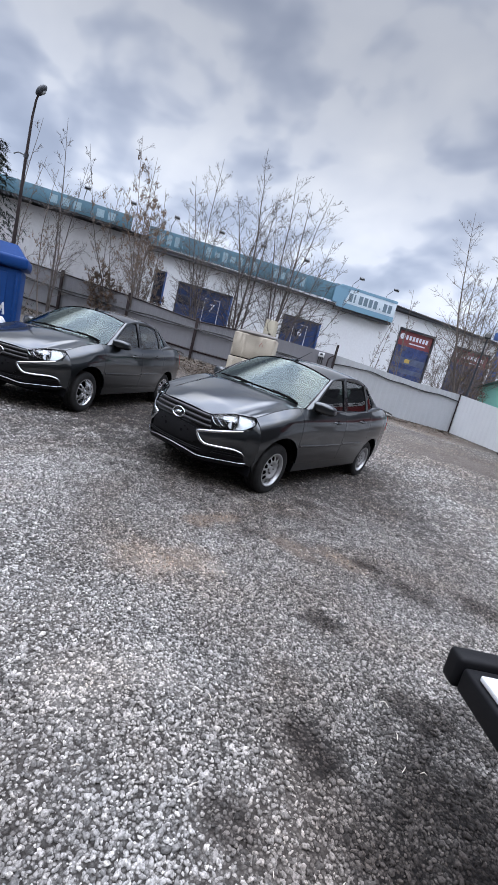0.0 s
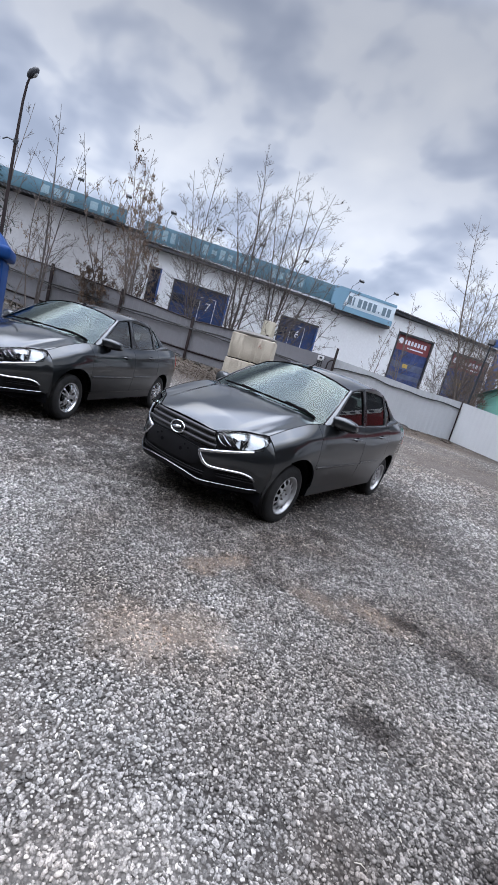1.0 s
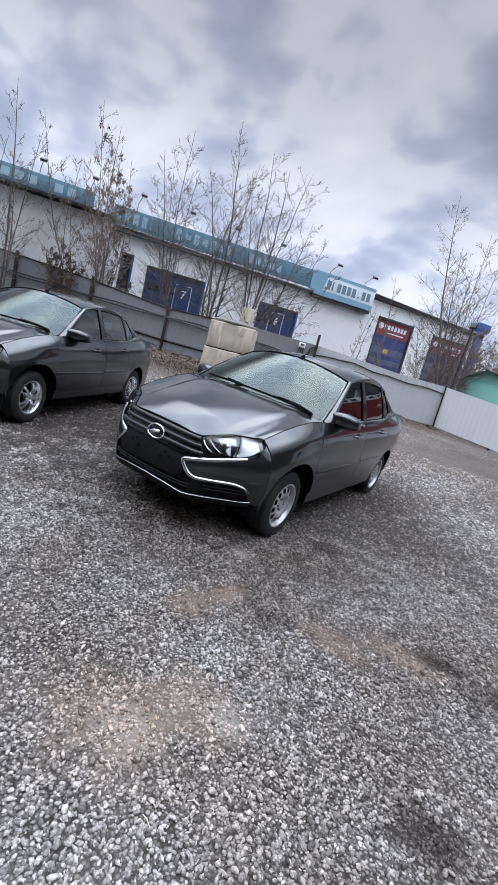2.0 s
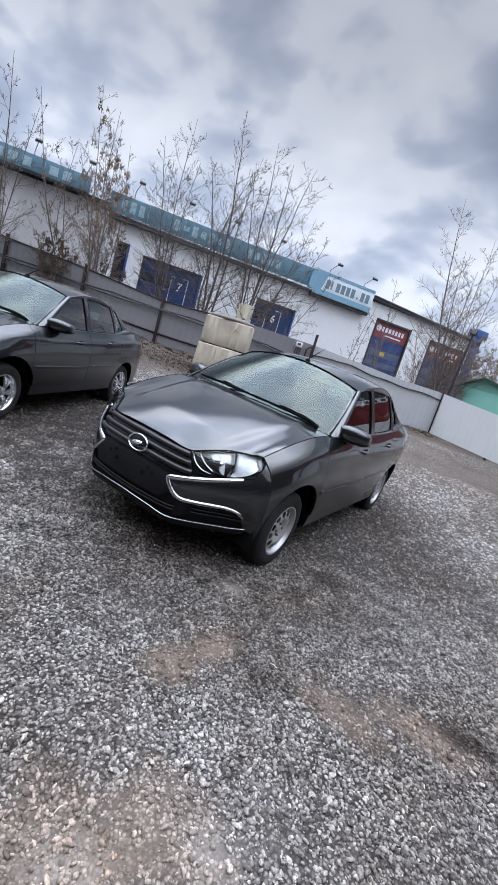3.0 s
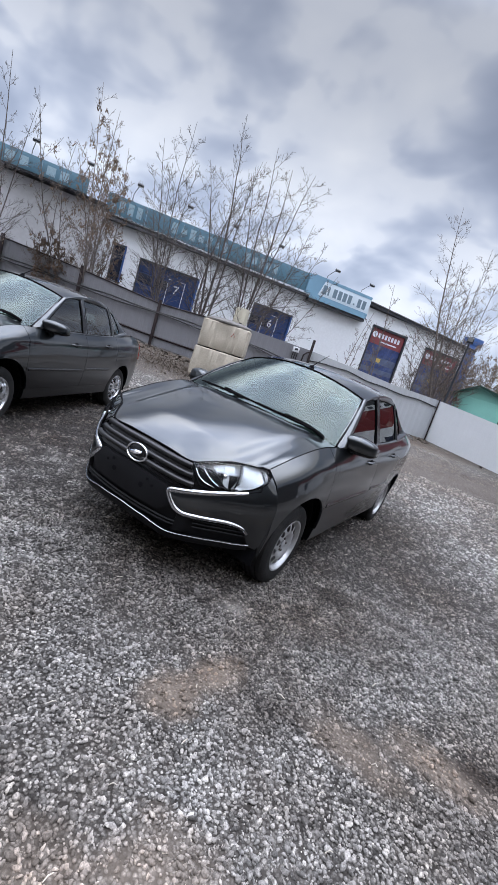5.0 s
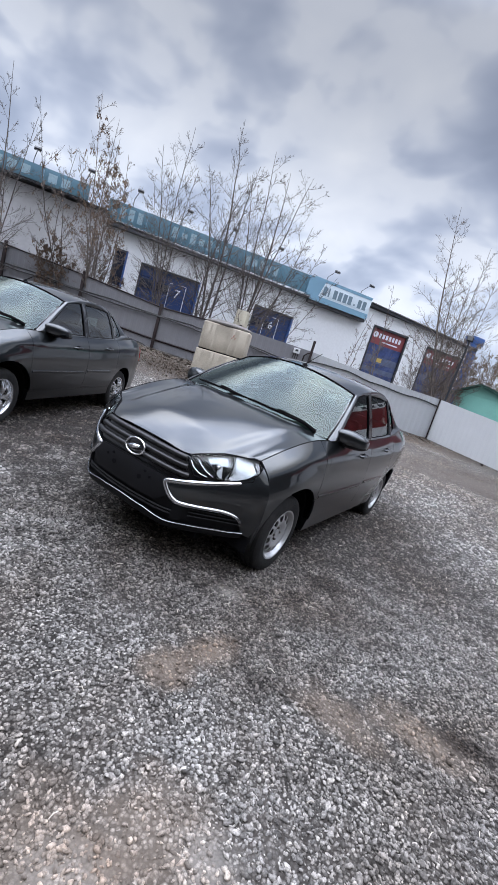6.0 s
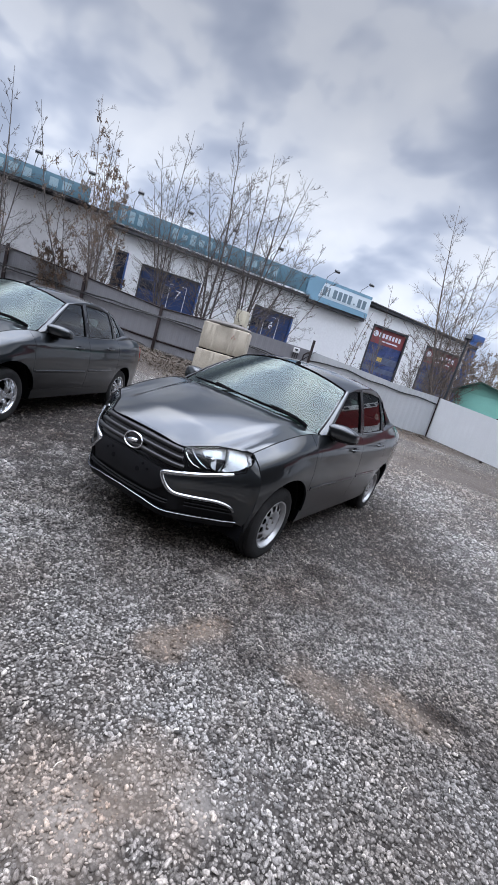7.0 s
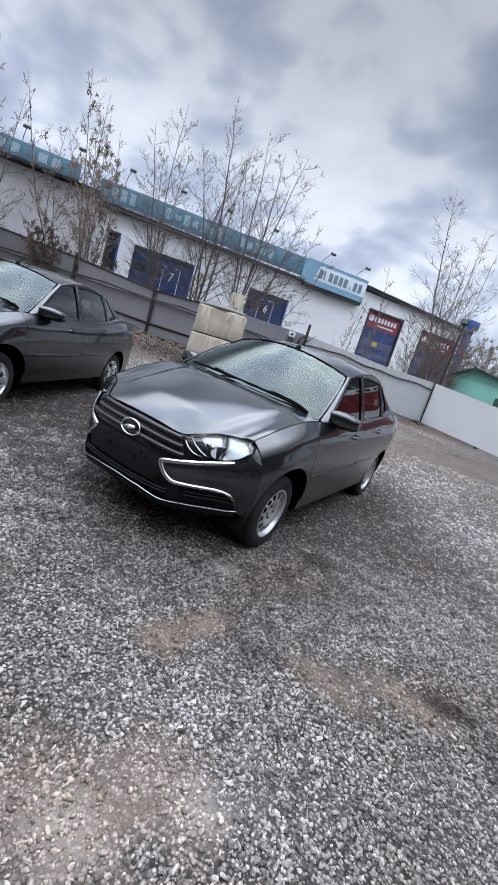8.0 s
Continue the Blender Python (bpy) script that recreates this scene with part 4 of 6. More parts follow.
def lot_height(x, y):
    """The lot lies level round the cars and climbs gently to the far side."""
    a = np.clip((x - 1.707) * -0.940 + (y + 2.678) * 0.342 - 3.0, 0, 21)
    rise = np.clip((0.75 - x) / 1.5, 0, 1) * np.clip((x + 3.0) / 2.0, 0, 1) * np.clip((y + 2.2) / 1.4, 0, 1) * np.clip((6.0 - y) / 2.5, 0, 1)
    return 0.002 * a * a + 0.055 * rise * rise * (3 - 2 * rise)


def planks(L, H, depth, pitch, top_a, top_b, bot_a, bot_b):
    """A profiled steel sheet, L long, between sloped bottom and top edges: (verts, faces) along x, facing -y."""
    xs, ys = [], []
    n = max(2, int(L / pitch))
    for k in range(n):
        x = L * k / n
        for dx, d in ((0, 0), (0.35, 0), (0.45, depth), (0.9, depth)):
            xs.append(x + dx * L / n); ys.append(-d)
    xs.append(L); ys.append(0)
    P = [[(x, y, bot_a + (bot_b - bot_a) * x / L), (x, y, top_a + (top_b - top_a) * x / L)] for x, y in zip(xs, ys)]
    return shell(P, 0.004)


F0, FE, FN = Vector((-7.543, 13.343)), Vector((0.8660, 0.5)), Vector((0.5, -0.8660))
FENCE_Q = [-17.6, -14.36, -11.08, -7.80, -4.52, -1.24, 1.79, 3.90, 5.42, 7.42]
FENCE_T = [3.00, 2.90, 2.70, 2.44, 2.10, 2.20, 2.12, 1.96, 1.83, 1.78]


def fence_at(q, off=0.0):
    p = F0 + FE * q + FN * off
    return p.x, p.y


def fence_panel(parent, a, b, za, zb, ba, bb, mat, depth=0.007, pitch=0.24):
    d = Vector(b) - Vector(a)
    part("fence_sheet", planks(d.length, 1, depth, pitch, za, zb, ba, bb), mat, parent, at=pose(a[0], a[1], 0, 0, 0, math.degrees(math.atan2(d.y, d.x))), smooth=0)


fence = thing("fence", pose(0, 0, 0), "grey profiled sheet fence on rusty posts with rails", "fence", kind="structure")
for (qa, qb), (za, zb) in zip(zip(FENCE_Q[:6], FENCE_Q[1:6]), zip(FENCE_T, FENCE_T[1:])):
    for k in range(3):
        q0, q1 = qa + (qb - qa) * k / 3, qa + (qb - qa) * (k + 1) / 3
        t0, t1 = za + (zb - za) * k / 3, za + (zb - za) * (k + 1) / 3
        a, b = fence_at(q0), fence_at(q1)
        fence_panel(fence, a, b, t0, t1, float(lot_height(*a)) + 0.04, float(lot_height(*b)) + 0.04, SHEET_GREY)
    for frac, thick in ((0.22, 0.045), (0.985, 0.03)):
        a, b = fence_at(qa, 0.035), fence_at(qb, 0.035)
        ha, hb = float(lot_height(*a)), float(lot_height(*b))
        part("fence_rail", tube([(*a, ha + (za - ha) * frac), (*b, hb + (zb - hb) * frac)], thick * 0.85, 4), RUST, fence)
for q, t in list(zip(FENCE_Q, FENCE_T))[:6]:
    x, y = fence_at(q, 0.075)
    h = float(lot_height(x, y))
    part("fence_post", box((0.11, 0.11, t - h + 0.22), pose(x, y, (t + h) / 2 + 0.01, 0, 0, 30), 0.008), RUST, fence)
a, b = fence_at(-1.24), fence_at(1.79)
fence_panel(fence, a, b, 2.20, 2.12, float(lot_height(*a)), float(lot_height(*b)), SHEET_GREY)
pale = thing("fence", pose(0, 0, 0), "pale grey sheet fence with a sagging black cable", "fence", kind="structure")
for qa, qb, za, zb in zip(FENCE_Q[6:], FENCE_Q[7:], FENCE_T[6:], FENCE_T[7:]):
    a, b = fence_at(qa), fence_at(qb)
    fence_panel(pale, a, b, za, zb, float(lot_height(*a)) + 0.02, float(lot_height(*b)) + 0.02, SHEET_PALE, 0.010, 0.22)
white = thing("fence", pose(0, 0, 0), "off-white sheet fence with a gap beneath it", "fence", kind="structure")
W = [(-1.117, 17.05), (0.06, 15.57), (1.24, 14.10), (2.42, 12.62), (3.60, 11.15), (4.78, 9.67), (5.96, 8.2), (7.14, 6.7)]
for k, (a, b) in enumerate(zip(W, W[1:])):
    fence_panel(white, a, b, 1.78 - 0.115 * k, 1.78 - 0.115 * (k + 1) if k < 3 else 1.44, 0.10, 0.10, SHEET_WHITE, 0.006, 0.30)
for a in W[::2]:
    part("fence_post", box((0.07, 0.07, 1.6), pose(a[0] + 0.06, a[1] + 0.05, 0.78, 0, 0, -51), 0.006), RUST, white)
part("fence_post", box((0.05, 0.05, 1.85), pose(-1.10, 16.98, 0.90), 0.006), RUST, white)
rp = fence_at(1.79, 0.12)
part("fence_post", box((0.10, 0.10, 2.5), pose(rp[0], rp[1], 1.30, 0, 0, 30), 0.008), RUST, pale)
meter = thing("meter_box", pose(*fence_at(1.20, 0.12), 1.98, 0, 0, 30), "white electrical box with cables on the fence", "electrical box")
part("case", box((0.26, 0.14, 0.20), None, 0.02), WHITE_CLAD, meter)
part("dial_window", box((0.12, 0.02, 0.08), pose(0, -0.075, 0.02), 0.005), FRAME_DARK, meter)
for k in range(3):
    part("cable", tube([(-0.08 + 0.08 * k, -0.02, -0.1), (-0.10 + 0.09 * k, -0.03, -0.3), (-0.06 + 0.05 * k, 0.0, -0.75)], 0.018, 6), CABLE, meter)
part("conduit", tube([(0.32, 0, -0.55), (0.34, -0.02, -0.1), (0.45, -0.02, 0.02), (0.54, 0, 0.05)], 0.03, 8), RUST, meter)
# cables along the fence
cab = thing("fence_cable", pose(0, 0, 0), "black cables slung along the grey fence", "cable")
for o, r in ((0.0, 0.032), (0.08, 0.026)):
    pts = []
    for q in np.linspace(-14.3, 1.6, 70):
        x, y = fence_at(q, 0.10 + o * 0.3)
        z = float(np.interp(q, [-14.3, -11.1, -8, -4.5, -1.2, 1.6], [2.25, 2.02, 1.86, 1.78, 1.72, 1.45])) - 0.05 * math.sin((q * 0.96) % math.pi) - o * (1 + 0.6 * math.sin(q * 1.7))
        pts.append((x, y, z))
    part("cable_run", tube(pts, r, 6), CABLE, cab)
pts = [(*fence_at(q, 0.05), float(np.interp(q, [1.8, 2.6, 3.4, 4.4, 5.4, 6.4, 7.4], [1.70, 1.80, 1.78, 1.66, 1.58, 1.56, 1.50])) + 0.02 * math.sin(q * 4)) for q in np.linspace(1.8, 7.4, 40)]
part("cable_run", tube(pts, 0.028, 6), CABLE, cab)

# the stacked concrete blocks
blk = thing("concrete_well", pose(-6.92, 9.59, float(lot_height(-6.92, 9.59)) - 0.02, 0, 0, 28), "two stacked weathered concrete blocks under a round slab", "concrete block")


def rounded_square(w, z0, z1, r, wob=0.0, seed=1):
    rnd = random.Random(seed)
    V, F = [], []
    n = 120
    rows = [(z0, -0.02), (z0 + 0.03, 0), ((z0 + z1) / 2, 0.004), (z1 - 0.03, 0), (z1, -0.025)]
    for z, inset in rows:
        for k in range(n):
            a = 2 * math.pi * (k + 0.5) / n
            c, s = math.cos(a), math.sin(a)
            R = (abs(c) ** r + abs(s) ** r) ** (-1 / r) * (w / 2 + inset + rnd.uniform(-wob, wob))
            V.append((R * c, R * s, z + rnd.uniform(-wob, wob) * 0.6))
    for i in range(len(rows) - 1):
        for k in range(n):
            F.append((i * n + k, i * n + (k + 1) % n, (i + 1) * n + (k + 1) % n, (i + 1) * n + k))
    F.append(tuple(range(n))[::-1]); F.append(tuple((len(rows) - 1) * n + k for k in range(n)))
    return V, F


part("lower_block", rounded_square(1.50, 0.0, 0.93, 50, 0.008, 2), CONCRETE, blk)
part("upper_block", rounded_square(1.48, 0.965, 1.80, 50, 0.008, 3), CONCRETE, blk, at=pose(0.02, 0.01, 0, 0, 0, 1.5))
part("joint", rounded_square(1.40, 0.90, 0.985, 20, 0.02, 4), MATT_BLACK, blk)
for mx, mz, ml in ((0.30, 1.56, 0.09), (0.36, 1.50, 0.05), (0.26, 1.49, 0.05)):
    part("paint_mark", box((0.02, 0.008, ml), pose(mx, -0.742, mz, 0, 20, 1.5)), material("faded_red_paint", (0.30, 0.10, 0.08), 0.8, var=0.3), blk)
part("slab", lathe([(1.80, 0.001), (1.80, 0.74), (1.825, 0.77), (1.865, 0.77), (1.90, 0.70), (1.95, 0.45), (1.97, 0.001)], 40, "z"), CONCRETE_DARK, blk)
stub = thing("concrete_stub", pose(-9.6, 14.1, 0.25, 0, 0, 20), "pale tapered concrete stub behind the fence", "concrete post")
part("shaft", (lambda v, f: ([(p[0] * (1 - 0.15 * p[2] / 2.6), p[1] * (1 - 0.15 * p[2] / 2.6), p[2]) for p in v], f))(*rounded_square(0.62, 0, 2.75, 8, 0.006, 6)), material("yellowed_concrete", (0.50, 0.46, 0.36), 0.85, var=0.12, scale=2, bump=0.3), stub)

# ---- the service building ----
B0, BE, BN = Vector((-5.86, 27.43)), Vector((0.61566, 0.78801)), Vector((0.78801, -0.61566))
BANG = 52.0


def bpt(s, off, z):
    p = B0 + BE * s + BN * off
    return (p.x, p.y, z)


def bpose(s, off, z):
    return pose(*bpt(s, off, z), 0, 0, BANG)


def slab(parent, name, s0, s1, z0, z1, off0, off1, mat, bevel=0.0, label=""):
    return part(name, box((s1 - s0, off1 - off0, z1 - z0), None, bevel), mat, parent, label, at=bpose((s0 + s1) / 2, (off0 + off1) / 2, (z0 + z1) / 2))


service = thing("service_building", pose(0, 0, 0), "white single-storey service building with blue doors and a teal sign", "building")
# the front wall is built round its openings
OPEN = [(-18.32, -17.74, 2.62, 4.33), (-17.01, -13.88, 0.0, 4.08), (-10.63, -8.16, 0.0, 3.96), (-2.73, -0.02, 0.0, 5.14), (1.70, 4.77, 0.0, 5.0)]
edges = [-19.0]
for s0, s1, z0, z1 in OPEN:
    slab(service, "wall", edges[-1], s0, 0, 6.0 if s0 > -3 else 5.5, -0.3, 0, WALL_WHITE)
    slab(service, "wall", s0, s1, z1, 6.0 if s0 > -3 else 5.5, -0.3, 0, WALL_WHITE)
    if z0 > 0:
        slab(service, "wall", s0, s1, 0, z0, -0.3, 0, WALL_WHITE)
    edges.append(s1)
slab(service, "wall", edges[-1], 5.5, 0, 6.0, -0.3, 0, WALL_WHITE)
slab(service, "wall", 5.2, 5.5, 0, 6.0, -9, -0.3, WALL_WHITE)
# doors
for s0, s1, z1, digit, ds in ((-17.01, -13.88, 4.08, "7", -14.95), (-10.63, -8.16, 3.96, "6", -9.38)):
    door = slab(service, "garage_door", s0 + 0.05, s1 - 0.05, 0, z1 - 0.05, -0.22, -0.14, DOOR_BLUE, 0, "deep blue sectional door with a white number")
    n = 7
    for k in range(n):
        za, zb = z1 * k / n + 0.015, z1 * (k + 1) / n - 0.015
        m = bpose((s0 + s1) / 2, -0.13, (za + zb) / 2)
        part("door_section", box((s1 - s0 - 0.16, 0.03, zb - za), None, 0.01, 1), DOOR_BLUE, service, at=m)
    for c in (0.16, 0.42):
        slab(service, "door_pane", s0 + (s1 - s0) * (c - 0.12), s0 + (s1 - s0) * (c + 0.10), z1 * 5 / n + 0.06, z1 * 6 / n - 0.06, -0.125, -0.105, DOOR_DARK, 0.01)
    for a, b, za, zb in ((ds - 0.45, ds - 0.42, 2.2, 3.40), (ds + 0.42, ds + 0.455, 2.0, 3.62), (ds + 0.0, ds + 0.455, 3.60, 3.63), (ds - 0.45, ds - 0.25, 3.57, 3.60)):
        slab(service, "door_line", a, b, za, zb, -0.112, -0.100, LINE_WHITE)
    fc = bpy.data.curves.new("door_number", "FONT")
    fc.body, fc.size, fc.extrude, fc.align_x, fc.offset = digit, 0.58, 0.004, "CENTER", 0.008
    fc.materials.append(LINE_WHITE)
    num = new("door_number", fc); num.parent = service; num.matrix_basis = bpose(ds + 0.03, -0.100, 2.95) @ pose(0, 0, 0, 90)
    for a, b in ((s0, s0 + 0.07), (s1 - 0.07, s1 + 0.02)):
        slab(service, "door_jamb", a, b, 0, z1, -0.20, 0.02, BRIGHT_BLUE if a > s0 else FRAME_DARK)
    slab(service, "door_head", s0, s1, z1 - 0.07, z1 + 0.02, -0.20, 0.02, FRAME_DARK)
win = slab(service, "window", -18.30, -17.80, 2.64, 4.31, -0.20, -0.16, DOOR_DARK, 0, "narrow dark window with a blue jamb")
slab(service, "window_jamb", -17.80, -17.72, 2.62, 4.33, -0.25, 0.03, BRIGHT_BLUE)
slab(service, "window_jamb", -18.34, -18.27, 2.62, 4.33, -0.25, 0.02, FRAME_DARK)
slab(service, "window_head", -18.34, -17.72, 4.28, 4.36, -0.25, 0.02, FRAME_DARK)
slab(service, "window_sill", -18.36, -17.70, 2.56, 2.62, -0.25, 0.06, FRAME_DARK)
# banner doors: red above, blue below, plain bars where a name stands
for s0, s1, z1, red in ((-2.73, -0.02, 5.14, POSTER_RED), (1.70, 4.77, 5.0, POSTER_RED)):
    w = s1 - s0
    slab(service, "banner", s0, s1, 0.3, z1, -0.14, -0.10, POSTER_BLUE, 0, "advertising banner in navy with a red head")
    slab(service, "banner_head", s0 + 0.06, s1 - 0.06, z1 - 1.02, z1 - 0.08, -0.097, -0.092, red)
    for k in range(7):
        a = s0 + w * (0.24 + 0.094 * k)
        slab(service, "banner_letter_bar", a, a + w * 0.062, z1 - 0.60, z1 - 0.32, -0.088, -0.084, LINE_WHITE)
    bm = bmesh.new(); bmesh.ops.create_cone(bm, cap_ends=True, segments=20, radius1=0.19, radius2=0.19, depth=0.006)
    part("banner_mark", bm, LINE_WHITE, service, at=bpose(s0 + w * 0.14, -0.086, z1 - 0.45) @ pose(0, 0, 0, 90))
    slab(service, "banner_line", s0 + w * 0.36, s0 + w * 0.82, z1 - 0.84, z1 - 0.76, -0.088, -0.084, LINE_WHITE)
    slab(service, "banner_stripe", s0 + 0.06, s1 - 0.06, z1 - 2.15, z1 - 1.72, -0.097, -0.092, POSTER_GREY)
    slab(service, "banner_mark", s0 + w * 0.38, s0 + w * 0.52, z1 - 2.05, z1 - 1.80, -0.088, -0.084, material("ochre_mark", (0.5, 0.36, 0.10), 0.5))
    slab(service, "banner_stripe", s0 + 0.06, s1 - 0.06, z1 - 2.75, z1 - 2.45, -0.097, -0.092, POSTER_GREY)
    for a, b in ((s0 - 0.04, s0 + 0.07), (s1 - 0.07, s1 + 0.04)):
        slab(service, "banner_frame", a, b, 0, z1 + 0.05, -0.20, 0.03, FRAME_DARK)
    slab(service, "banner_frame", s0, s1, z1 - 0.07, z1 + 0.05, -0.20, 0.03, FRAME_DARK)


def eave(parent, s0, s1, z0, z1, off0, off1, mat, pitch=0.19, amp=0.035, rise=0.12):
    n = int((s1 - s0) / pitch * 4)
    P = []
    for k in range(n + 1):
        s = s0 + (s1 - s0) * k / n; z = z0 + (z1 - z0) * k / n + amp * math.sin(2 * math.pi * k / 4)
        P.append([bpt(s, off1, z), bpt(s, off0, z + rise)])
    part("roof_edge", shell(P, 0.02), mat, parent, smooth=0)


eave(service, -19.1, -3.7, 5.47, 5.30, -0.5, 0.42, FROST)
part("soffit", box((15.4, 0.7, 0.12)), ROOF_DARK, service, at=bpose(-11.4, 0.03, 5.28))
eave(service, -3.75, 5.6, 6.30, 5.92, -9.0, 0.35, ROOF_DARK, rise=1.0)
part("fascia_board", box((9.3, 0.05, 0.16)), FRAME_DARK, service, at=bpose(0.9, 0.25, 6.00) @ pose(0, 0, 0, 0, 2.3, 0))
P = [[bpt(s, 0.0, 5.55), bpt(s, -9, 6.6)] for s in (-34, -3.7)]
part("roof", shell(P, 0.1), ROOF_DARK, service)
# the long sign
sign = thing("sign_board", pose(0, 0, 0), "long faded teal sign board along the roof edge", "sign")
for k in range(6):
    s0 = -19.05 + k * 1.83
    slab(sign, "sign_panel", s0, s0 + 1.82, 5.50 - 0.010 * k, 6.33 + 0.015 * k, 0.30, 0.38, TEAL, 0.01)
slab(sign, "sign_panel", -8.07, -7.75, 5.30, 6.44, 0.30, 0.38, SIGN_BLUE, 0.01)
rnd = random.Random(4)
s = -18.9
word = [(0.40, 1), (0.40, 1), (0.42, 1), (0.40, 1), (0.42, 0), (0.9, 0), (0.5, 1), (0.45, 0.4), (0.45, 1), (0.45, 0.6), (0.42, 1), (0.45, 0.5), (0.4, 1), (0.9, 0), (0.42, 1), (0.42, 0.7), (0.42, 1), (0.42, 0.7), (0.42, 1)]
for w, ink in word:
    if ink:
        h = 0.46 * ink + 0.05
        slab(sign, "faded_letter_bar", s, s + w * 0.62, 5.92 - h / 2, 5.92 + h / 2, 0.383, 0.387, SIGN_GHOST)
    s += w
web = slab(sign, "bright_panel", -7.75, -3.75, 5.22, 6.48, 0.34, 0.46, SIGN_PALE, 0.012, "pale sign panel with grey lettering bars")
slab(sign, "panel_band", -7.75, -3.75, 5.19, 5.50, 0.465, 0.475, SIGN_BLUE)
slab(sign, "panel_band", -7.75, -3.75, 6.32, 6.48, 0.465, 0.475, SIGN_BLUE)
P = [[bpt(-8.07, 0.462, 5.42), bpt(-8.07, 0.462, 6.42)], [bpt(-7.3, 0.464, 5.42), bpt(-7.0, 0.464, 6.45)]]
part("panel_sweep", shell(P, 0.01), SIGN_BLUE, sign, smooth=0)
for k in range(9):
    a = -7.05 + 0.345 * k
    if k == 6:
        slab(sign, "letter_bar", a + 0.08, a + 0.18, 5.68, 5.78, 0.463, 0.470, SIGN_INK)
    else:
        slab(sign, "letter_bar", a, a + (0.10 if k == 1 else 0.25), 5.64, 6.12, 0.463, 0.470, SIGN_INK)
slab(sign, "panel_shadow_board", -7.75, -3.75, 5.02, 5.19, 0.10, 0.38, ROOF_DARK)
# floodlights on thin arms over the sign
for k, s in enumerate((-22.4, -20.2, -18.0, -15.6, -13.2, -10.6, -7.0, -4.6)):
    lamp = thing("sign_floodlight", bpose(s, 0.35, 6.30), "small dark floodlight on a thin arm above the sign", "floodlight", "sign floodlights")
    part("arm", tube([(0, 0, 0), (0, 0.05 - 0.1, 0.35), (0.12, -0.45, 0.62), (0.16, -0.62, 0.66)], 0.016, 6), FRAME_DARK, lamp)
    part("head", box((0.28, 0.20, 0.12), pose(0.17, -0.70, 0.66, 30), 0.02), FRAME_DARK, lamp)
    part("lens", box((0.22, 0.15, 0.02), pose(0.17, -0.735, 0.60, 30)), LAMP_GLASS, lamp)
# the corner panel and the roof lamps' neighbour
slab(service, "corner_panel", 5.02, 5.62, 0.0, 6.20, 0.02, 0.22, BRIGHT_BLUE, 0.02)
slab(service, "corner_sign", 5.00, 5.95, 6.20, 6.72, -0.6, 0.25, BRIGHT_BLUE, 0.02)
# the older wing
wing = thing("warehouse_wing", pose(0, 0, 0), "grey rendered warehouse wing with an overhanging roof", "building")
slab(wing, "wall", -40, -19.0, 0, 5.6, -0.35, 0.25, WALL_GREY)
slab(wing, "pilaster", -19.4, -18.98, 0, 5.6, 0.25, 0.40, WALL_GREY)
eave(wing, -40, -19.7, 5.50, 5.72, -0.3, 0.85, ROOF_DARK)
P = [[bpt(s, 0.6, 5.75), bpt(s, -9, 6.6)] for s in (-40, -19.0)]
part("roof", shell(P, 0.1), ROOF_DARK, wing)
wing_sign = thing("sign_board", pose(0, 0, 0), "faded teal sign board over the warehouse eave", "sign")
for k in range(9):
    s0 = -19.95 - 1.95 * (k + 1)
    slab(wing_sign, "sign_panel", s0, s0 + 1.94, 5.80, 6.46, 0.55, 0.62, TEAL, 0.01)
s = -23.9
for k in range(6):
    if k != 3:
        slab(wing_sign, "faded_letter_bar", s, s + 0.36, 5.93, 6.30, 0.623, 0.628, SIGN_GHOST)
    s += 0.55
slab(wing_sign, "brace", -34, -20.0, 5.74, 5.80, 0.2, 0.58, ROOF_DARK)

# ---- the red building opposite, behind the camera's side ----
red = thing("red_building", pose(0, 0, 0), "red clad building with a white lettered band", "building")
RED_AT = pose(8.6, 17.0, 0, 0, 0, -53)
part("wall", box((17, 0.3, 3.1), RED_AT @ pose(0, 0, 1.55)), WHITE_CLAD, red)
part("wall", box((17, 0.3, 1.6), RED_AT @ pose(0, 0, 3.90)), RED_CLAD, red)
part("band", box((17, 0.36, 0.40), RED_AT @ pose(0, 0, 4.90)), WHITE_CLAD, red)
part("wall", box((17, 0.3, 1.5), RED_AT @ pose(0, 0, 5.85)), ROOF_DARK, red)
for k in range(26):
    if k % 7 != 6:
        part("band_letter_bar", box((0.34, 0.02, 0.20), RED_AT @ pose(-8 + 0.62 * k, -0.195, 4.90)), FRAME_DARK, red)
part("roof", box((17.4, 8, 0.25), RED_AT @ pose(0, 3.8, 6.73), 0.03), ROOF_DARK, red)
for x in (-6, -2, 2, 6):
    part("window_opening", box((1.8, 0.06, 1.3), RED_AT @ pose(x, -0.14, 1.7), 0.01), DOOR_DARK, red)

# unseen dark walls, added behind the camera and at right to block low sky
sky_block = thing("added_sky_block", pose(0, 0, 0), "unseen plain dark brown walls added to block the low sky", "building", kind="structure")
part("wall", box((46, 0.4, 10.5), pose(8, -15.0, 5.25, 0, 0, 14)), material("dark_brown_wall", (0.075, 0.066, 0.062), 0.85, var=0.2, scale=0.5, fine=8, bump=0.15, bump_scale=12), sky_block)
part("wall", box((21, 0.4, 7.0), pose(15.2, 0.4, 3.5, 0, 0, 97)), bpy.data.materials["dark_brown_wall"], sky_block)
part("roof", box((46.4, 9, 0.3), pose(9.1, -19.2, 10.65, 0, 0, 14), 0.03), ROOF_DARK, sky_block)

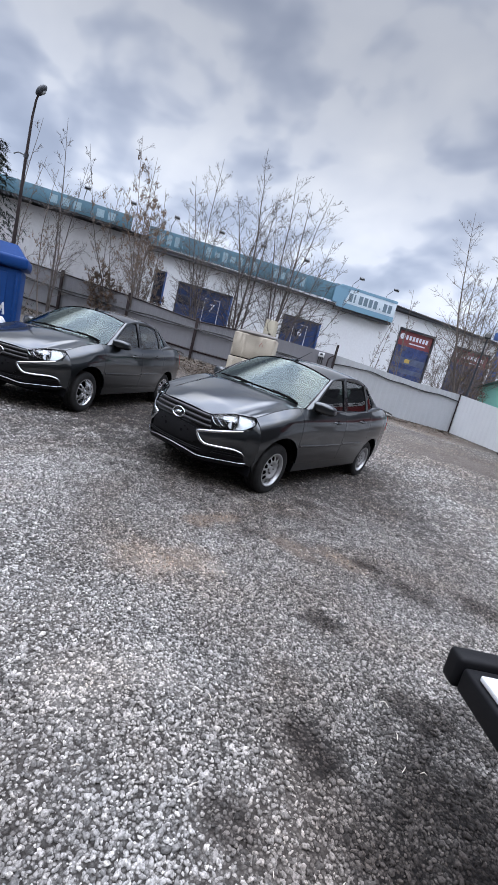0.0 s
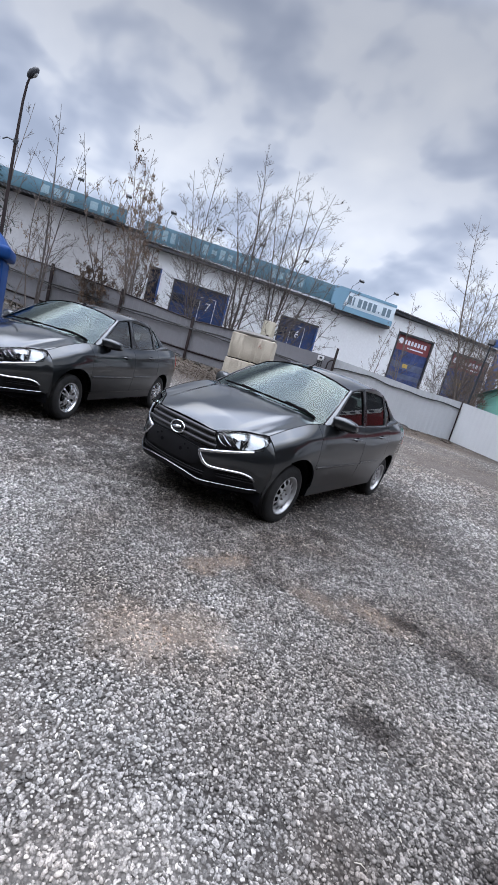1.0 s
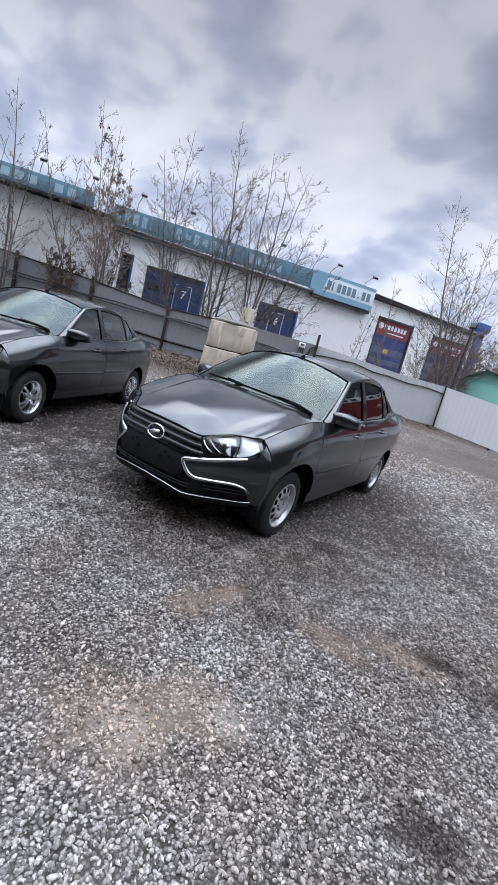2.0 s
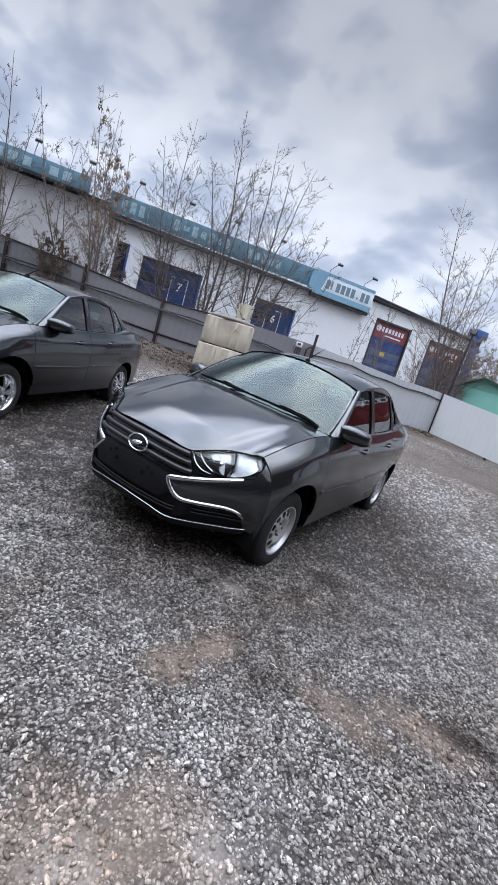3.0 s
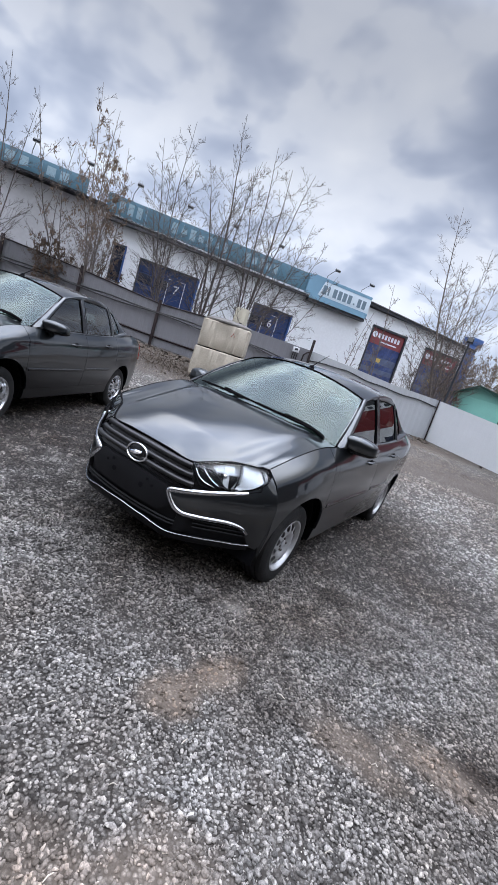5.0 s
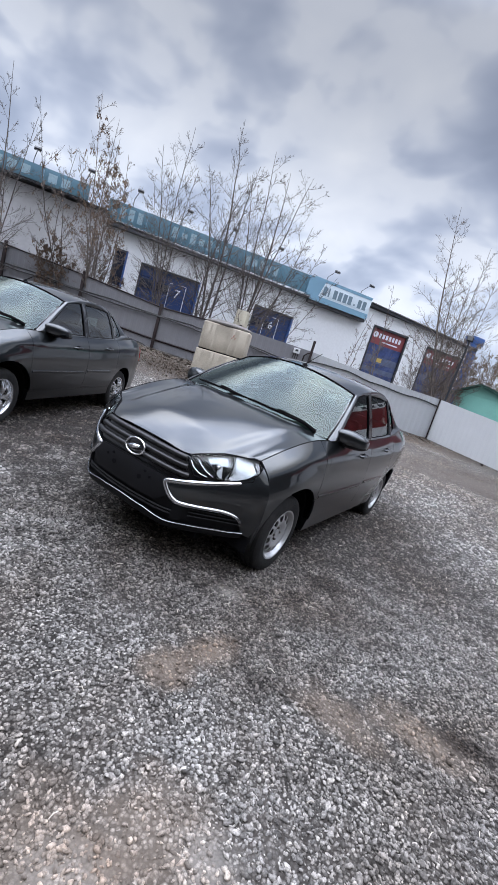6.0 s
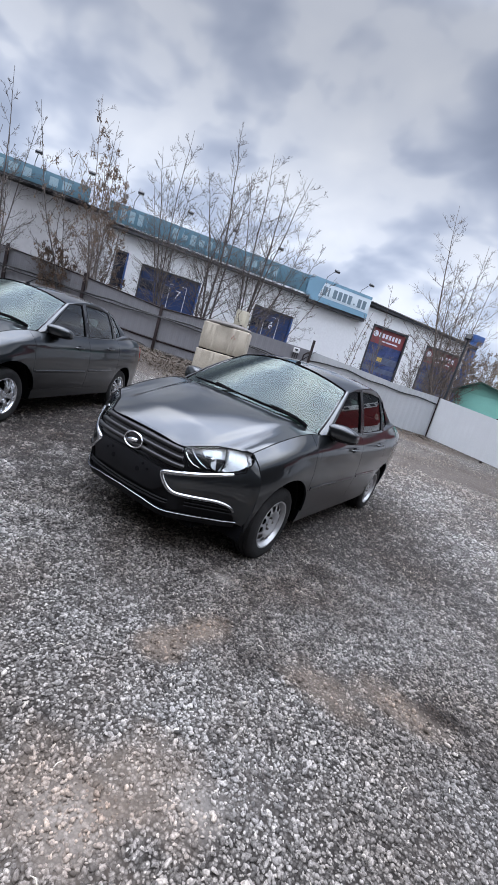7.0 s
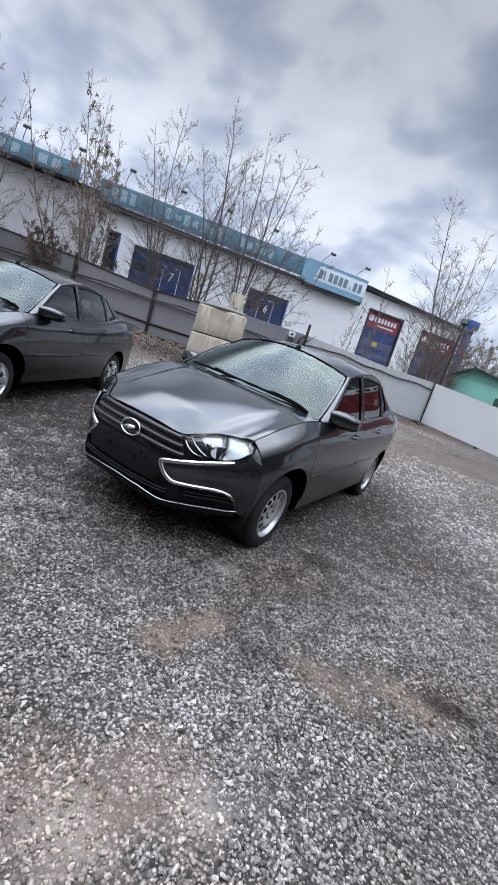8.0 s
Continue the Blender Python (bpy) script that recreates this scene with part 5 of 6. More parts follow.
# ---- kiosk, bag, lamps, shed, step ----
kiosk = thing("kiosk", pose(-6.55, 0.10, float(lot_height(-6.45, 0.2)) - 0.12, 0, 0, 60), "blue plastic cabin with an overhanging lid", "cabin")
part("body", box((1.25, 1.25, 1.86), pose(0, 0, 0.93), 0.04, 3), KIOSK_BLUE, kiosk)
part("lid", box((1.42, 1.42, 0.22), pose(0, 0, 1.98), 0.06, 3), KIOSK_BLUE, kiosk)
part("lid_cap", (lambda b: (b, bmesh.ops.scale(b, vec=(0.72, 0.72, 1), verts=[v for v in b.verts if v.co.z > 2.15]))[0])(box((1.36, 1.36, 0.24), pose(0, 0, 2.17))), KIOSK_BLUE, kiosk)
part("door", box((0.8, 0.03, 1.62), pose(0, -0.635, 0.95), 0.012), KIOSK_BLUE, kiosk)
part("rib", box((0.05, 0.05, 1.7), pose(-0.56, -0.63, 0.95), 0.015), KIOSK_BLUE, kiosk)
part("rib", box((0.05, 0.05, 1.7), pose(0.56, -0.63, 0.95), 0.015), KIOSK_BLUE, kiosk)
bag = thing("rubble_bag", pose(-5.50, -0.25, float(lot_height(-5.5, -0.25))), "full white woven bag standing beside the cabin", "bag")
rb = random.Random(8)
V, F = rounded_square(0.52, 0, 0.85, 3.2, 0.02, 9)
V = [(p[0] * (1 + 0.12 * math.sin(p[2] * 5)), p[1] * (1 + 0.1 * math.sin(p[2] * 4 + 1)), p[2] + rb.uniform(-0.02, 0.03)) for p in V]
part("sack", (V, F), BAG_WHITE, bag, smooth=60)
for k in range(4):
    a = k * 1.57 + 0.7
    part("handle", tube([(0.25 * math.cos(a), 0.25 * math.sin(a), 0.93), (0.20 * math.cos(a) + 0.05, 0.2 * math.sin(a), 1.12), (0.12 * math.cos(a), 0.12 * math.sin(a) + 0.05, 0.95)], 0.02, 6), BAG_WHITE, bag)
pole = thing("street_lamp", pose(-14.98, 4.46, float(lot_height(-14.86, 4.72)) - 0.05), "tall dark street lamp with a drooping head", "street lamp")
part("pole", tube([(0, 0, 0), (0, 0, 3.0), (0.02, 0.01, 5.6), (0.05, 0.03, 6.9), (0.10, 0.06, 7.45), (0.16, 0.10, 7.70)], [0.075, 0.062, 0.05, 0.04, 0.036, 0.034], 10), RUST, pole)
part("collar", tube([(0.01, 0, 5.58), (0.03, 0.02, 5.70)], 0.08, 10), FRAME_DARK, pole)
part("bracket", tube([(0.02, 0.01, 5.65), (-0.22, -0.16, 5.70), (-0.34, -0.25, 5.62)], 0.02, 6), FRAME_DARK, pole)
bm = bmesh.new(); bmesh.ops.create_uvsphere(bm, u_segments=18, v_segments=10, radius=1); bmesh.ops.scale(bm, vec=(0.24, 0.13, 0.12), verts=bm.verts)
part("lamp_head", bm, FRAME_DARK, pole, at=pose(0.20, 0.14, 7.80, 0, -48, 36))
bm = bmesh.new(); bmesh.ops.create_uvsphere(bm, u_segments=16, v_segments=8, radius=1); bmesh.ops.scale(bm, vec=(0.10, 0.06, 0.05), verts=bm.verts)
part("lamp_glass", bm, LAMP_GLASS, pole, at=pose(0.27, 0.19, 7.74, 0, -48, 36))
fl = thing("floodlight_pole", pose(-1.02, 17.75, 0.05), "floodlight on a leaning pole behind the fence corner", "floodlight")
part("pole", tube([(-0.1, 0.02, 0), (0, 0, 2.0), (0.05, 0, 4.3)], [0.06, 0.05, 0.035], 8), FRAME_DARK, fl)
part("head", box((0.26, 0.12, 0.22), pose(0.06, -0.07, 4.40, 20, 0, 8), 0.02), FRAME_DARK, fl)
part("lens", box((0.20, 0.02, 0.16), pose(0.061, -0.137, 4.424, 20, 0, 8)), LAMP_GLASS, fl)
shed = thing("shed", pose(0.55, 22.3, 0.0, 0, 0, -4), "mint green shed with a dark green roof", "shed")
part("wall", box((3.3, 2.2, 2.45), pose(0, 0, 1.225), 0.01), MINT, shed)
bm = bmesh.new()
gv = [bm.verts.new(p) for p in ((-1.65, -1.1, 2.45), (1.65, -1.1, 2.45), (-0.7, -1.1, 3.0), (-1.65, 1.1, 2.45), (1.65, 1.1, 2.45), (-0.7, 1.1, 3.0))]
for f in ((0, 1, 2), (3, 5, 4), (0, 2, 5, 3), (1, 4, 5, 2), (0, 3, 4, 1)):
    bm.faces.new([gv[i] for i in f])
part("gable", bm, MINT, shed, smooth=0)
part("roof", shell([[(-1.95, -1.35, 2.36), (-1.95, 1.35, 2.36)], [(-0.7, -1.35, 3.09), (-0.7, 1.35, 3.09)], [(2.0, -1.35, 2.50), (2.0, 1.35, 2.50)]], 0.10), ROOF_GREEN, shed, smooth=0)
part("door", box((0.9, 0.04, 1.95), pose(1.0, -1.115, 1.0), 0.01), ROOF_GREEN, shed)
part("eave_lamp", lathe([(0, 0.001), (0.02, 0.09), (0.1, 0.09), (0.12, 0.001)], 14, "z"), LAMP_GLASS, shed, at=pose(-1.45, -1.16, 2.15, 90))
step = thing("side_step", pose(3.12, -2.08, 0, 0, 0, -51.5), "black side step with a pale metal tread and end cap", "step")
part("end_cap", box((0.09, 0.23, 0.13), pose(0.03, 0, 0.465), 0.02, 3), BLACK_PLASTIC, step)
part("beam", box((1.72, 0.20, 0.10), pose(0.94, 0, 0.455), 0.015, 3), BLACK_PLASTIC, step)
part("tread", box((1.64, 0.095, 0.022), pose(0.97, -0.030, 0.518), 0.006), WHITE_CLAD, step)
for x in (0.75, 1.55):
    part("leg", box((0.05, 0.12, 0.42), pose(x, 0, 0.205), 0.008), BLACK_PLASTIC, step)

# ---- trees ----


def stem_points(a, b, n, wob, rnd):
    a, b = Vector(a), Vector(b)
    L = (b - a).length
    off = Vector((0, 0, 0)); out = []
    bow = Vector((rnd.uniform(-1, 1), rnd.uniform(-1, 1), 0)) * L * wob
    for k in range(n + 1):
        t = k / n
        off += Vector((rnd.gauss(0, 1), rnd.gauss(0, 1), 0)) * L * wob * 0.12 / n ** 0.5
        out.append(a.lerp(b, t) + bow * math.sin(math.pi * t) + off * (t > 0))
    return out


def grow(V, F, pts, r0, r1, sides):
    v, f = tube(pts, [r0 + (r1 - r0) * k / (len(pts) - 1) for k in range(len(pts))], sides, False)
    o = len(V); V += v; F += [tuple(i + o for i in g) for g in f]


def leaf_quads(V, F, p, rnd, size):
    d = Vector((rnd.gauss(0, 0.5), rnd.gauss(0, 0.5), -1)).normalized()
    w = d.cross(Vector((rnd.gauss(0, 1), rnd.gauss(0, 1), 0.2))).normalized()
    L = size * rnd.uniform(0.7, 1.4)
    o = len(V)
    q = p + d * L * 0.5 + w.cross(d) * L * 0.12
    V += [p, q + w * L * 0.20, p + d * L, q - w * L * 0.20]
    F += [(o, o + 1, o + 2), (o, o + 2, o + 3)]


def limb(p, d, L, n, lift, jit, rnd):
    """A limb of n pieces that sets off along d and bends upwards."""
    out = [p.copy()]
    d = d.normalized()
    for k in range(n):
        d = (d + Vector((rnd.gauss(0, jit), rnd.gauss(0, jit), lift + rnd.gauss(0, jit * 0.6)))).normalized()
        p = p + d * (L / n)
        out.append(p)
    return out


def side_shoot(d, angle, turn):
    """A direction at an angle to d, turned round it."""
    a = d.cross(Vector((0.3, 0.1, 1))).normalized()
    if a.length < 0.1:
        a = Vector((1, 0, 0))
    b = d.cross(a)
    return d * math.cos(angle) + (a * math.cos(turn) + b * math.sin(turn)) * math.sin(angle)


def bare_tree(base, tops, label, seed, bark, branch=16, spread=1.0, leaves=0, leaf_zone=(0.35, 0.85), r0=0.055, name="tree", group="bare saplings behind the fence", droop=0.0, leaf=None):
    """Stems from one root to the given tops, with limbs, twigs and twig ends that all strive upwards."""
    rnd = random.Random(seed)
    x, y = base
    z = float(lot_height(x, y)) - 0.05
    tree = thing(name, pose(x, y, z), label, name, group)
    V, F, TV, TF, LV, LF = [], [], [], [], [], []
    fine = 0.0042 if name == "tree" else 0.004
    for i, (dx, dy, h) in enumerate(tops):
        s = stem_points((rnd.gauss(0, 0.16), rnd.gauss(0, 0.16), 0), (dx + rnd.gauss(0, 0.04) * h, dy + rnd.gauss(0, 0.03) * h, h), 14, 0.06, rnd)
        r = r0 * rnd.uniform(0.5, 0.9) * (h / 8)
        grow(V, F, s, r, 0.006, 6)
        n1 = int(branch * 1.0)
        for k in range(n1):
            t = 0.15 + 0.80 * (k + rnd.random()) / n1
            j = t * 14; i0 = min(int(j), 13)
            p = s[i0].lerp(s[i0 + 1], j - i0)
            sd = (s[i0 + 1] - s[i0]).normalized()
            L = (1.05 - t * 0.85) * rnd.uniform(0.45, 1.0) * 0.40 * h * (0.55 + 0.45 * spread)
            turn = k * 2.4 + rnd.gauss(0, 0.5)
            b = limb(p, side_shoot(sd, rnd.uniform(0.65, 1.15) * (0.75 + 0.25 * spread), turn), L, 7, 0.045 - droop, 0.08, rnd)
            rb = max(0.0065, r * (1 - t) * 0.45)
            grow(TV, TF, b, rb, fine, 4)
            for m in range(rnd.randint(6, 9)):
                u = rnd.uniform(0.15, 0.98) * 7; u0 = min(int(u), 6)
                q = b[u0].lerp(b[u0 + 1], u - u0)
                bd = (b[u0 + 1] - b[u0]).normalized()
                l2 = L * (1.1 - u / 7 * 0.7) * rnd.uniform(0.22, 0.5)
                c = limb(q, side_shoot(bd, rnd.uniform(0.45, 0.95), rnd.uniform(0, 6.28)), l2, 4, 0.05, 0.12, rnd)
                grow(TV, TF, c, max(0.0048, rb * 0.45), fine * 0.85, 3)
                for _ in range(rnd.randint(2, 3)):
                    w0 = rnd.randint(1, 3)
                    cd = (c[w0 + 1] - c[w0]).normalized()
                    grow(TV, TF, limb(c[w0], side_shoot(cd, rnd.uniform(0.4, 0.9), rnd.uniform(0, 6.28)), l2 * rnd.uniform(0.3, 0.6), 2, 0.08, 0.12, rnd), fine, fine * 0.75, 3)
                if leaves and leaf_zone[0] < q.z / h < leaf_zone[1] and rnd.random() < (0.6 if leaves > 2 else 0.45):
                    e = c[rnd.randint(1, 4)]
                    for _ in range(rnd.randint(2, 2 + 2 * leaves)):
                        leaf_quads(LV, LF, e + Vector((rnd.gauss(0, .035), rnd.gauss(0, .035), rnd.gauss(-0.03, .05))), rnd, 0.095)
    part("trunk", mesh_from("trunk", V, F, bark, 60, False), bark, tree)
    part("crown", mesh_from("crown", TV, TF, bark, 60, False), bark, tree)
    if LV:
        lm = leaf or DRY_LEAF
        part("dry_leaves", mesh_from("dry_leaves", LV, LF, lm, 0, False), lm, tree, "hanging brown dry leaves")
    return tree


THIN = "thin bare sapling with upright grey branches behind the fence"
bare_tree((-16.4, 6.9), [(-0.2, -0.3, 7.9), (0.5, 0.4, 6.6), (-0.7, 0.2, 6.0)], THIN, 11, BARK, 15, 0.9)
bare_tree((-16.3, 5.2), [(0.1, 0.3, 7.4), (0.5, 0.6, 6.1)], THIN, 12, BARK_PALE, 10, 0.6)
bare_tree((-15.9, 6.0), [(0.2, 0.5, 5.9), (-0.1, 0.9, 5.2)], THIN, 13, BARK_PALE, 10, 0.6, 1, (0.2, 0.7))
bare_tree((-15.0, 9.2), [(-0.9, -1.2, 7.5), (-0.5, -0.3, 6.2), (-0.9, -0.5, 5.6)], "slender sapling with a few dry leaves behind the fence", 14, BARK, 15, 0.8, 2, (0.35, 0.8))
bare_tree((-14.45, 9.95), [(-0.5, -0.6, 8.5), (-0.2, 0.1, 7.4), (0.25, 0.4, 6.9), (-0.6, -0.2, 6.6), (0.1, -0.2, 7.8), (-0.9, -0.7, 6.2), (0.35, 0.2, 5.8)], "sapling clump with hanging brown dry leaves", 15, BARK_PALE, 25, 0.45, 4, (0.42, 0.90))
bare_tree((-12.55, 12.1), [(-0.9, -0.9, 7.9), (-0.3, -0.3, 8.8), (0.35, 0.5, 7.6), (-1.3, -0.8, 6.4), (-0.6, -0.9, 7.1)], THIN, 16, BARK, 25, 1.1)
bare_tree((-11.3, 13.7), [(-0.5, -0.4, 9.6), (0.1, 0.2, 8.6), (0.6, 0.3, 7.6), (-0.9, -0.8, 8.0)], THIN, 17, BARK, 27, 1.2, r0=0.075)
bare_tree((-10.1, 14.6), [(-0.3, -0.2, 9.4), (0.5, 0.4, 8.8), (0.0, 0.4, 9.0), (1.6, 0.9, 6.9), (-0.7, -0.5, 8.2)], THIN, 18, BARK, 27, 1.25, r0=0.075)
bare_tree((-9.4, 14.9), [(2.0, 1.2, 6.4), (1.3, 0.7, 5.6), (2.6, 1.2, 5.2)], "low spreading bare sapling behind the concrete blocks", 19, BARK, 20, 1.1)
bare_tree((-1.5, 19.1), [(-1.9, -0.35, 9.6), (-1.6, -0.1, 7.9), (-0.7, 0.0, 7.2)], THIN, 20, BARK_PALE, 30, 0.75, r0=0.065)
bare_tree((-1.2, 19.3), [(-0.3, -0.1, 8.4), (0.2, 0.1, 7.6), (0.5, 0.1, 6.0)], THIN, 21, BARK_PALE, 26, 1.0)
bare_tree((-2.6, 18.9), [(-0.3, 0.1, 5.0), (0.2, 0.0, 5.6), (-0.7, -0.2, 4.4), (0.5, 0.1, 4.6)], "twiggy young tree in front of the banners", 22, BARK_PALE, 26, 1.0)
bare_tree((-4.7, 18.2), [(-0.2, 0.0, 5.9), (0.4, 0.2, 4.6), (-0.5, -0.1, 4.2)], THIN, 23, BARK_PALE, 12, 0.7)
bare_tree((-5.6, 17.6), [(0.0, 0.0, 4.5), (0.4, 0.2, 4.1)], THIN, 24, BARK_PALE, 10, 0.6)
SHRUB = "dense brown dry shrub behind the fence"
bare_tree((-15.3, 8.8), [(-0.5, -0.4, 2.8), (0.1, 0.1, 2.7), (-0.2, -0.2, 3.1), (0.5, 0.4, 2.3), (-0.7, -0.6, 2.5), (0.3, 0.2, 2.5)], SHRUB, 25, BARK, 18, 0.8, 3, (0.3, 1.0), 0.03, "shrub", "dry shrubs", leaf=DRY_SHRUB)
bare_tree((-14.0, 10.6), [(-0.4, -0.5, 2.6), (0.4, 0.3, 2.4), (0.0, 0.0, 2.8)], SHRUB, 26, BARK, 16, 0.9, 3, (0.3, 1.0), 0.025, "shrub", "dry shrubs", leaf=DRY_SHRUB)
for k, (x, y, h) in enumerate(((-0.9, 23.6, 5.2), (0.3, 24.2, 5.6), (1.6, 24.6, 5.4), (-1.6, 20.6, 4.4), (3.0, 24.5, 5.8), (4.6, 24.0, 5.5))):
    bare_tree((x, y), [(-0.8, 0, h * 0.9), (0.0, 0.2, h), (0.7, 0.1, h * 0.92), (-0.4, 0.3, h * 0.8), (0.4, -0.3, h * 0.85)], "brown twiggy brushwood beyond the corner of the fence", 30 + k, BARK_PALE, 30, 1.1, 2, (0.2, 1.0), 0.04, "shrub", "dry shrubs")

rnd = random.Random(77)
spruce = thing("spruce", pose(-16.35, 4.05, float(lot_height(-16.35, 4.05))), "dark spruce tree with drooping branches", "tree")
part("trunk", tube([(0, 0, 0), (0.05, 0, 3.2), (0, 0.04, 6.2)], [0.16, 0.10, 0.02], 8), BARK, spruce)
V, F = [], []
for k in range(150):
    z = 0.6 + 5.5 * (k / 150); L = 2.2 * (1 - (z - 0.5) / 6.0) * rnd.uniform(0.75, 1.1) + 0.12; a = k * 2.4 + rnd.gauss(0, 0.2)
    for j in range(26):
        t = rnd.uniform(0.12, 1.0)
        c = Vector((math.cos(a) * L * t, math.sin(a) * L * t, z - 0.30 * L * t * t + rnd.gauss(0, 0.03)))
        d = Vector((math.cos(a + rnd.gauss(0, 0.8)), math.sin(a + rnd.gauss(0, 0.8)), rnd.uniform(-0.9, 0.1))).normalized() * rnd.uniform(0.12, 0.26)
        w = d.cross(Vector((0, 0, 1))).normalized() * 0.028
        o = len(V); V += [c - w, c + w, c + d + w * 0.3, c + d - w * 0.3]; F.append((o, o + 1, o + 2, o + 3))
part("crown", mesh_from("crown", V, F, NEEDLE, 0, False), NEEDLE, spruce)

# ---- ground ----


def gravel_nodes(name, stones):
    """Grey crushed gravel over brown-grey grit; earth, oil and pale patches lie where they lie on the lot, and shade
    round the cars is painted in.
    """
    m = bpy.data.materials.new(name)
    m.use_nodes = True
    nt = m.node_tree
    b = nt.nodes["Principled BSDF"]
    geo = nt.nodes.new("ShaderNodeNewGeometry")
    link = nt.links.new

    def mix(a, c, fac, blend="MIX"):
        n = nt.nodes.new("ShaderNodeMix"); n.data_type, n.blend_type = "RGBA", blend
        for sock, v in ((n.inputs[6], a), (n.inputs[7], c)):
            if isinstance(v, tuple):
                sock.default_value = (*v, 1)
            else:
                link(v, sock)
        if isinstance(fac, float):
            n.inputs[0].default_value = fac
        else:
            link(fac, n.inputs[0])
        return n.outputs[2]

    def noise_of(scale, lo, hi, to=1.0, detail=5.0):
        n = nt.nodes.new("ShaderNodeTexNoise"); n.inputs["Scale"].default_value, n.inputs["Detail"].default_value = scale, detail
        link(geo.outputs["Position"], n.inputs["Vector"])
        r = nt.nodes.new("ShaderNodeMapRange"); r.inputs[1].default_value, r.inputs[2].default_value, r.inputs[4].default_value = lo, hi, to
        link(n.outputs["Fac"], r.inputs[0])
        return r.outputs[0]

    def spot(x, y, rx, ry, amount, soft=0.6):
        s = nt.nodes.new("ShaderNodeMapping"); s.vector_type = "TEXTURE"
        s.inputs["Location"].default_value, s.inputs["Scale"].default_value = (x, y, 0), (rx, ry, 50)
        link(geo.outputs["Position"], s.inputs[0])
        w = nt.nodes.new("ShaderNodeTexNoise"); w.inputs["Scale"].default_value, w.inputs["Detail"].default_value = 7.0, 5.0
        link(geo.outputs["Position"], w.inputs["Vector"])
        L = nt.nodes.new("ShaderNodeVectorMath"); L.operation = "LENGTH"; link(s.outputs[0], L.inputs[0])
        ad = nt.nodes.new("ShaderNodeMath"); ad.operation = "MULTIPLY_ADD"; ad.inputs[1].default_value, ad.inputs[2].default_value = 1.6, -0.8
        link(w.outputs["Fac"], ad.inputs[0])
        sm = nt.nodes.new("ShaderNodeMath"); sm.operation = "ADD"; link(L.outputs["Value"], sm.inputs[0]); link(ad.outputs[0], sm.inputs[1])
        r = nt.nodes.new("ShaderNodeMapRange"); r.inputs[1].default_value, r.inputs[2].default_value, r.inputs[3].default_value, r.inputs[4].default_value = 1 - soft, 1 + soft * 0.4, amount, 0.0
        link(sm.outputs[0], r.inputs[0])
        return r.outputs[0]

    if stones:
        ramp = nt.nodes.new("ShaderNodeValToRGB")
        link(geo.outputs["Random Per Island"], ramp.inputs[0])
        stops = ((0.0, (0.10, 0.098, 0.095)), (0.3, (0.23, 0.225, 0.218)), (0.65, (0.36, 0.352, 0.341)), (0.92, (0.48, 0.465, 0.445)), (0.985, (0.58, 0.56, 0.525)))
        base = None
    else:
        vor = nt.nodes.new("ShaderNodeTexVoronoi"); vor.inputs["Scale"].default_value = 78.0
        link(geo.outputs["Position"], vor.inputs["Vector"])
        sep = nt.nodes.new("ShaderNodeSeparateColor"); link(vor.outputs["Color"], sep.inputs[0])
        ramp = nt.nodes.new("ShaderNodeValToRGB"); link(sep.outputs[0], ramp.inputs[0])
        stops = ((0.0, (0.040, 0.039, 0.037)), (0.35, (0.115, 0.112, 0.108)), (0.7, (0.235, 0.229, 0.221)), (0.92, (0.39, 0.38, 0.365)), (0.985, (0.54, 0.53, 0.505)))
    els = ramp.color_ramp.elements
    while len(els) < len(stops):
        els.new(0.5)
    for e, (p, c) in zip(els, stops):
        e.position, e.color = p, (*c, 1)
    col = ramp.outputs[0]
    if not stones:
        # grit between the stones, and darker joints
        r = nt.nodes.new("ShaderNodeMapRange"); r.inputs[1].default_value, r.inputs[2].default_value, r.inputs[3].default_value, r.inputs[4].default_value = 0.30, 0.75, 1.0, 0.0
        link(vor.outputs["Distance"], r.inputs[0])
        col = mix((0.028, 0.025, 0.023), col, r.outputs[0])
        col = mix(mix(col, (0.55, 0.54, 0.53), 1.0, "MULTIPLY"), mix(col, (1.35, 1.33, 1.30), 1.0, "MULTIPLY"), noise_of(330.0, 0.32, 0.68, 1.0, 4.0))
        col = mix(col, (0.11, 0.10, 0.092), noise_of(2.3, 0.45, 0.70, 0.5))
    if stones:
        col = mix(mix(col, (0.50, 0.49, 0.48), 1.0, "MULTIPLY"), mix(col, (1.45, 1.44, 1.42), 1.0, "MULTIPLY"), noise_of(150.0, 0.30, 0.70, 1.0, 3.0))
    col = mix(col, mix(col, (0.68, 0.66, 0.65), 1.0, "MULTIPLY"), noise_of(0.55, 0.40, 0.66, 1.0))
    col = mix(col, mix(col, (0.84, 0.78, 0.73), 1.0, "MULTIPLY"), noise_of(1.3, 0.42, 0.68, 0.9))
    earth = (0.20, 0.165, 0.135)
    for x, y, rx, ry, amount in ((0.97, -1.27, 0.13, 0.13, 0.8), (1.04, -1.03, 0.11, 0.17, 0.85), (1.40, -1.82, 0.22, 0.2, 0.6), (1.25, -2.1, 0.3, 0.22, 0.6), (1.66, -0.88, 0.22, 0.13, 0.6), (2.0, -0.66, 0.26, 0.13, 0.7), (0.7, 9.0, 2.6, 3.6, 0.35), (-1.6, 14.6, 3.4, 1.8, 0.7), (-9.0, 9.6, 3.0, 1.8, 0.45), (-6.5, 8.0, 2.6, 2.4, 0.4), (-11.0, 8.0, 2.5, 2.2, 0.45)):
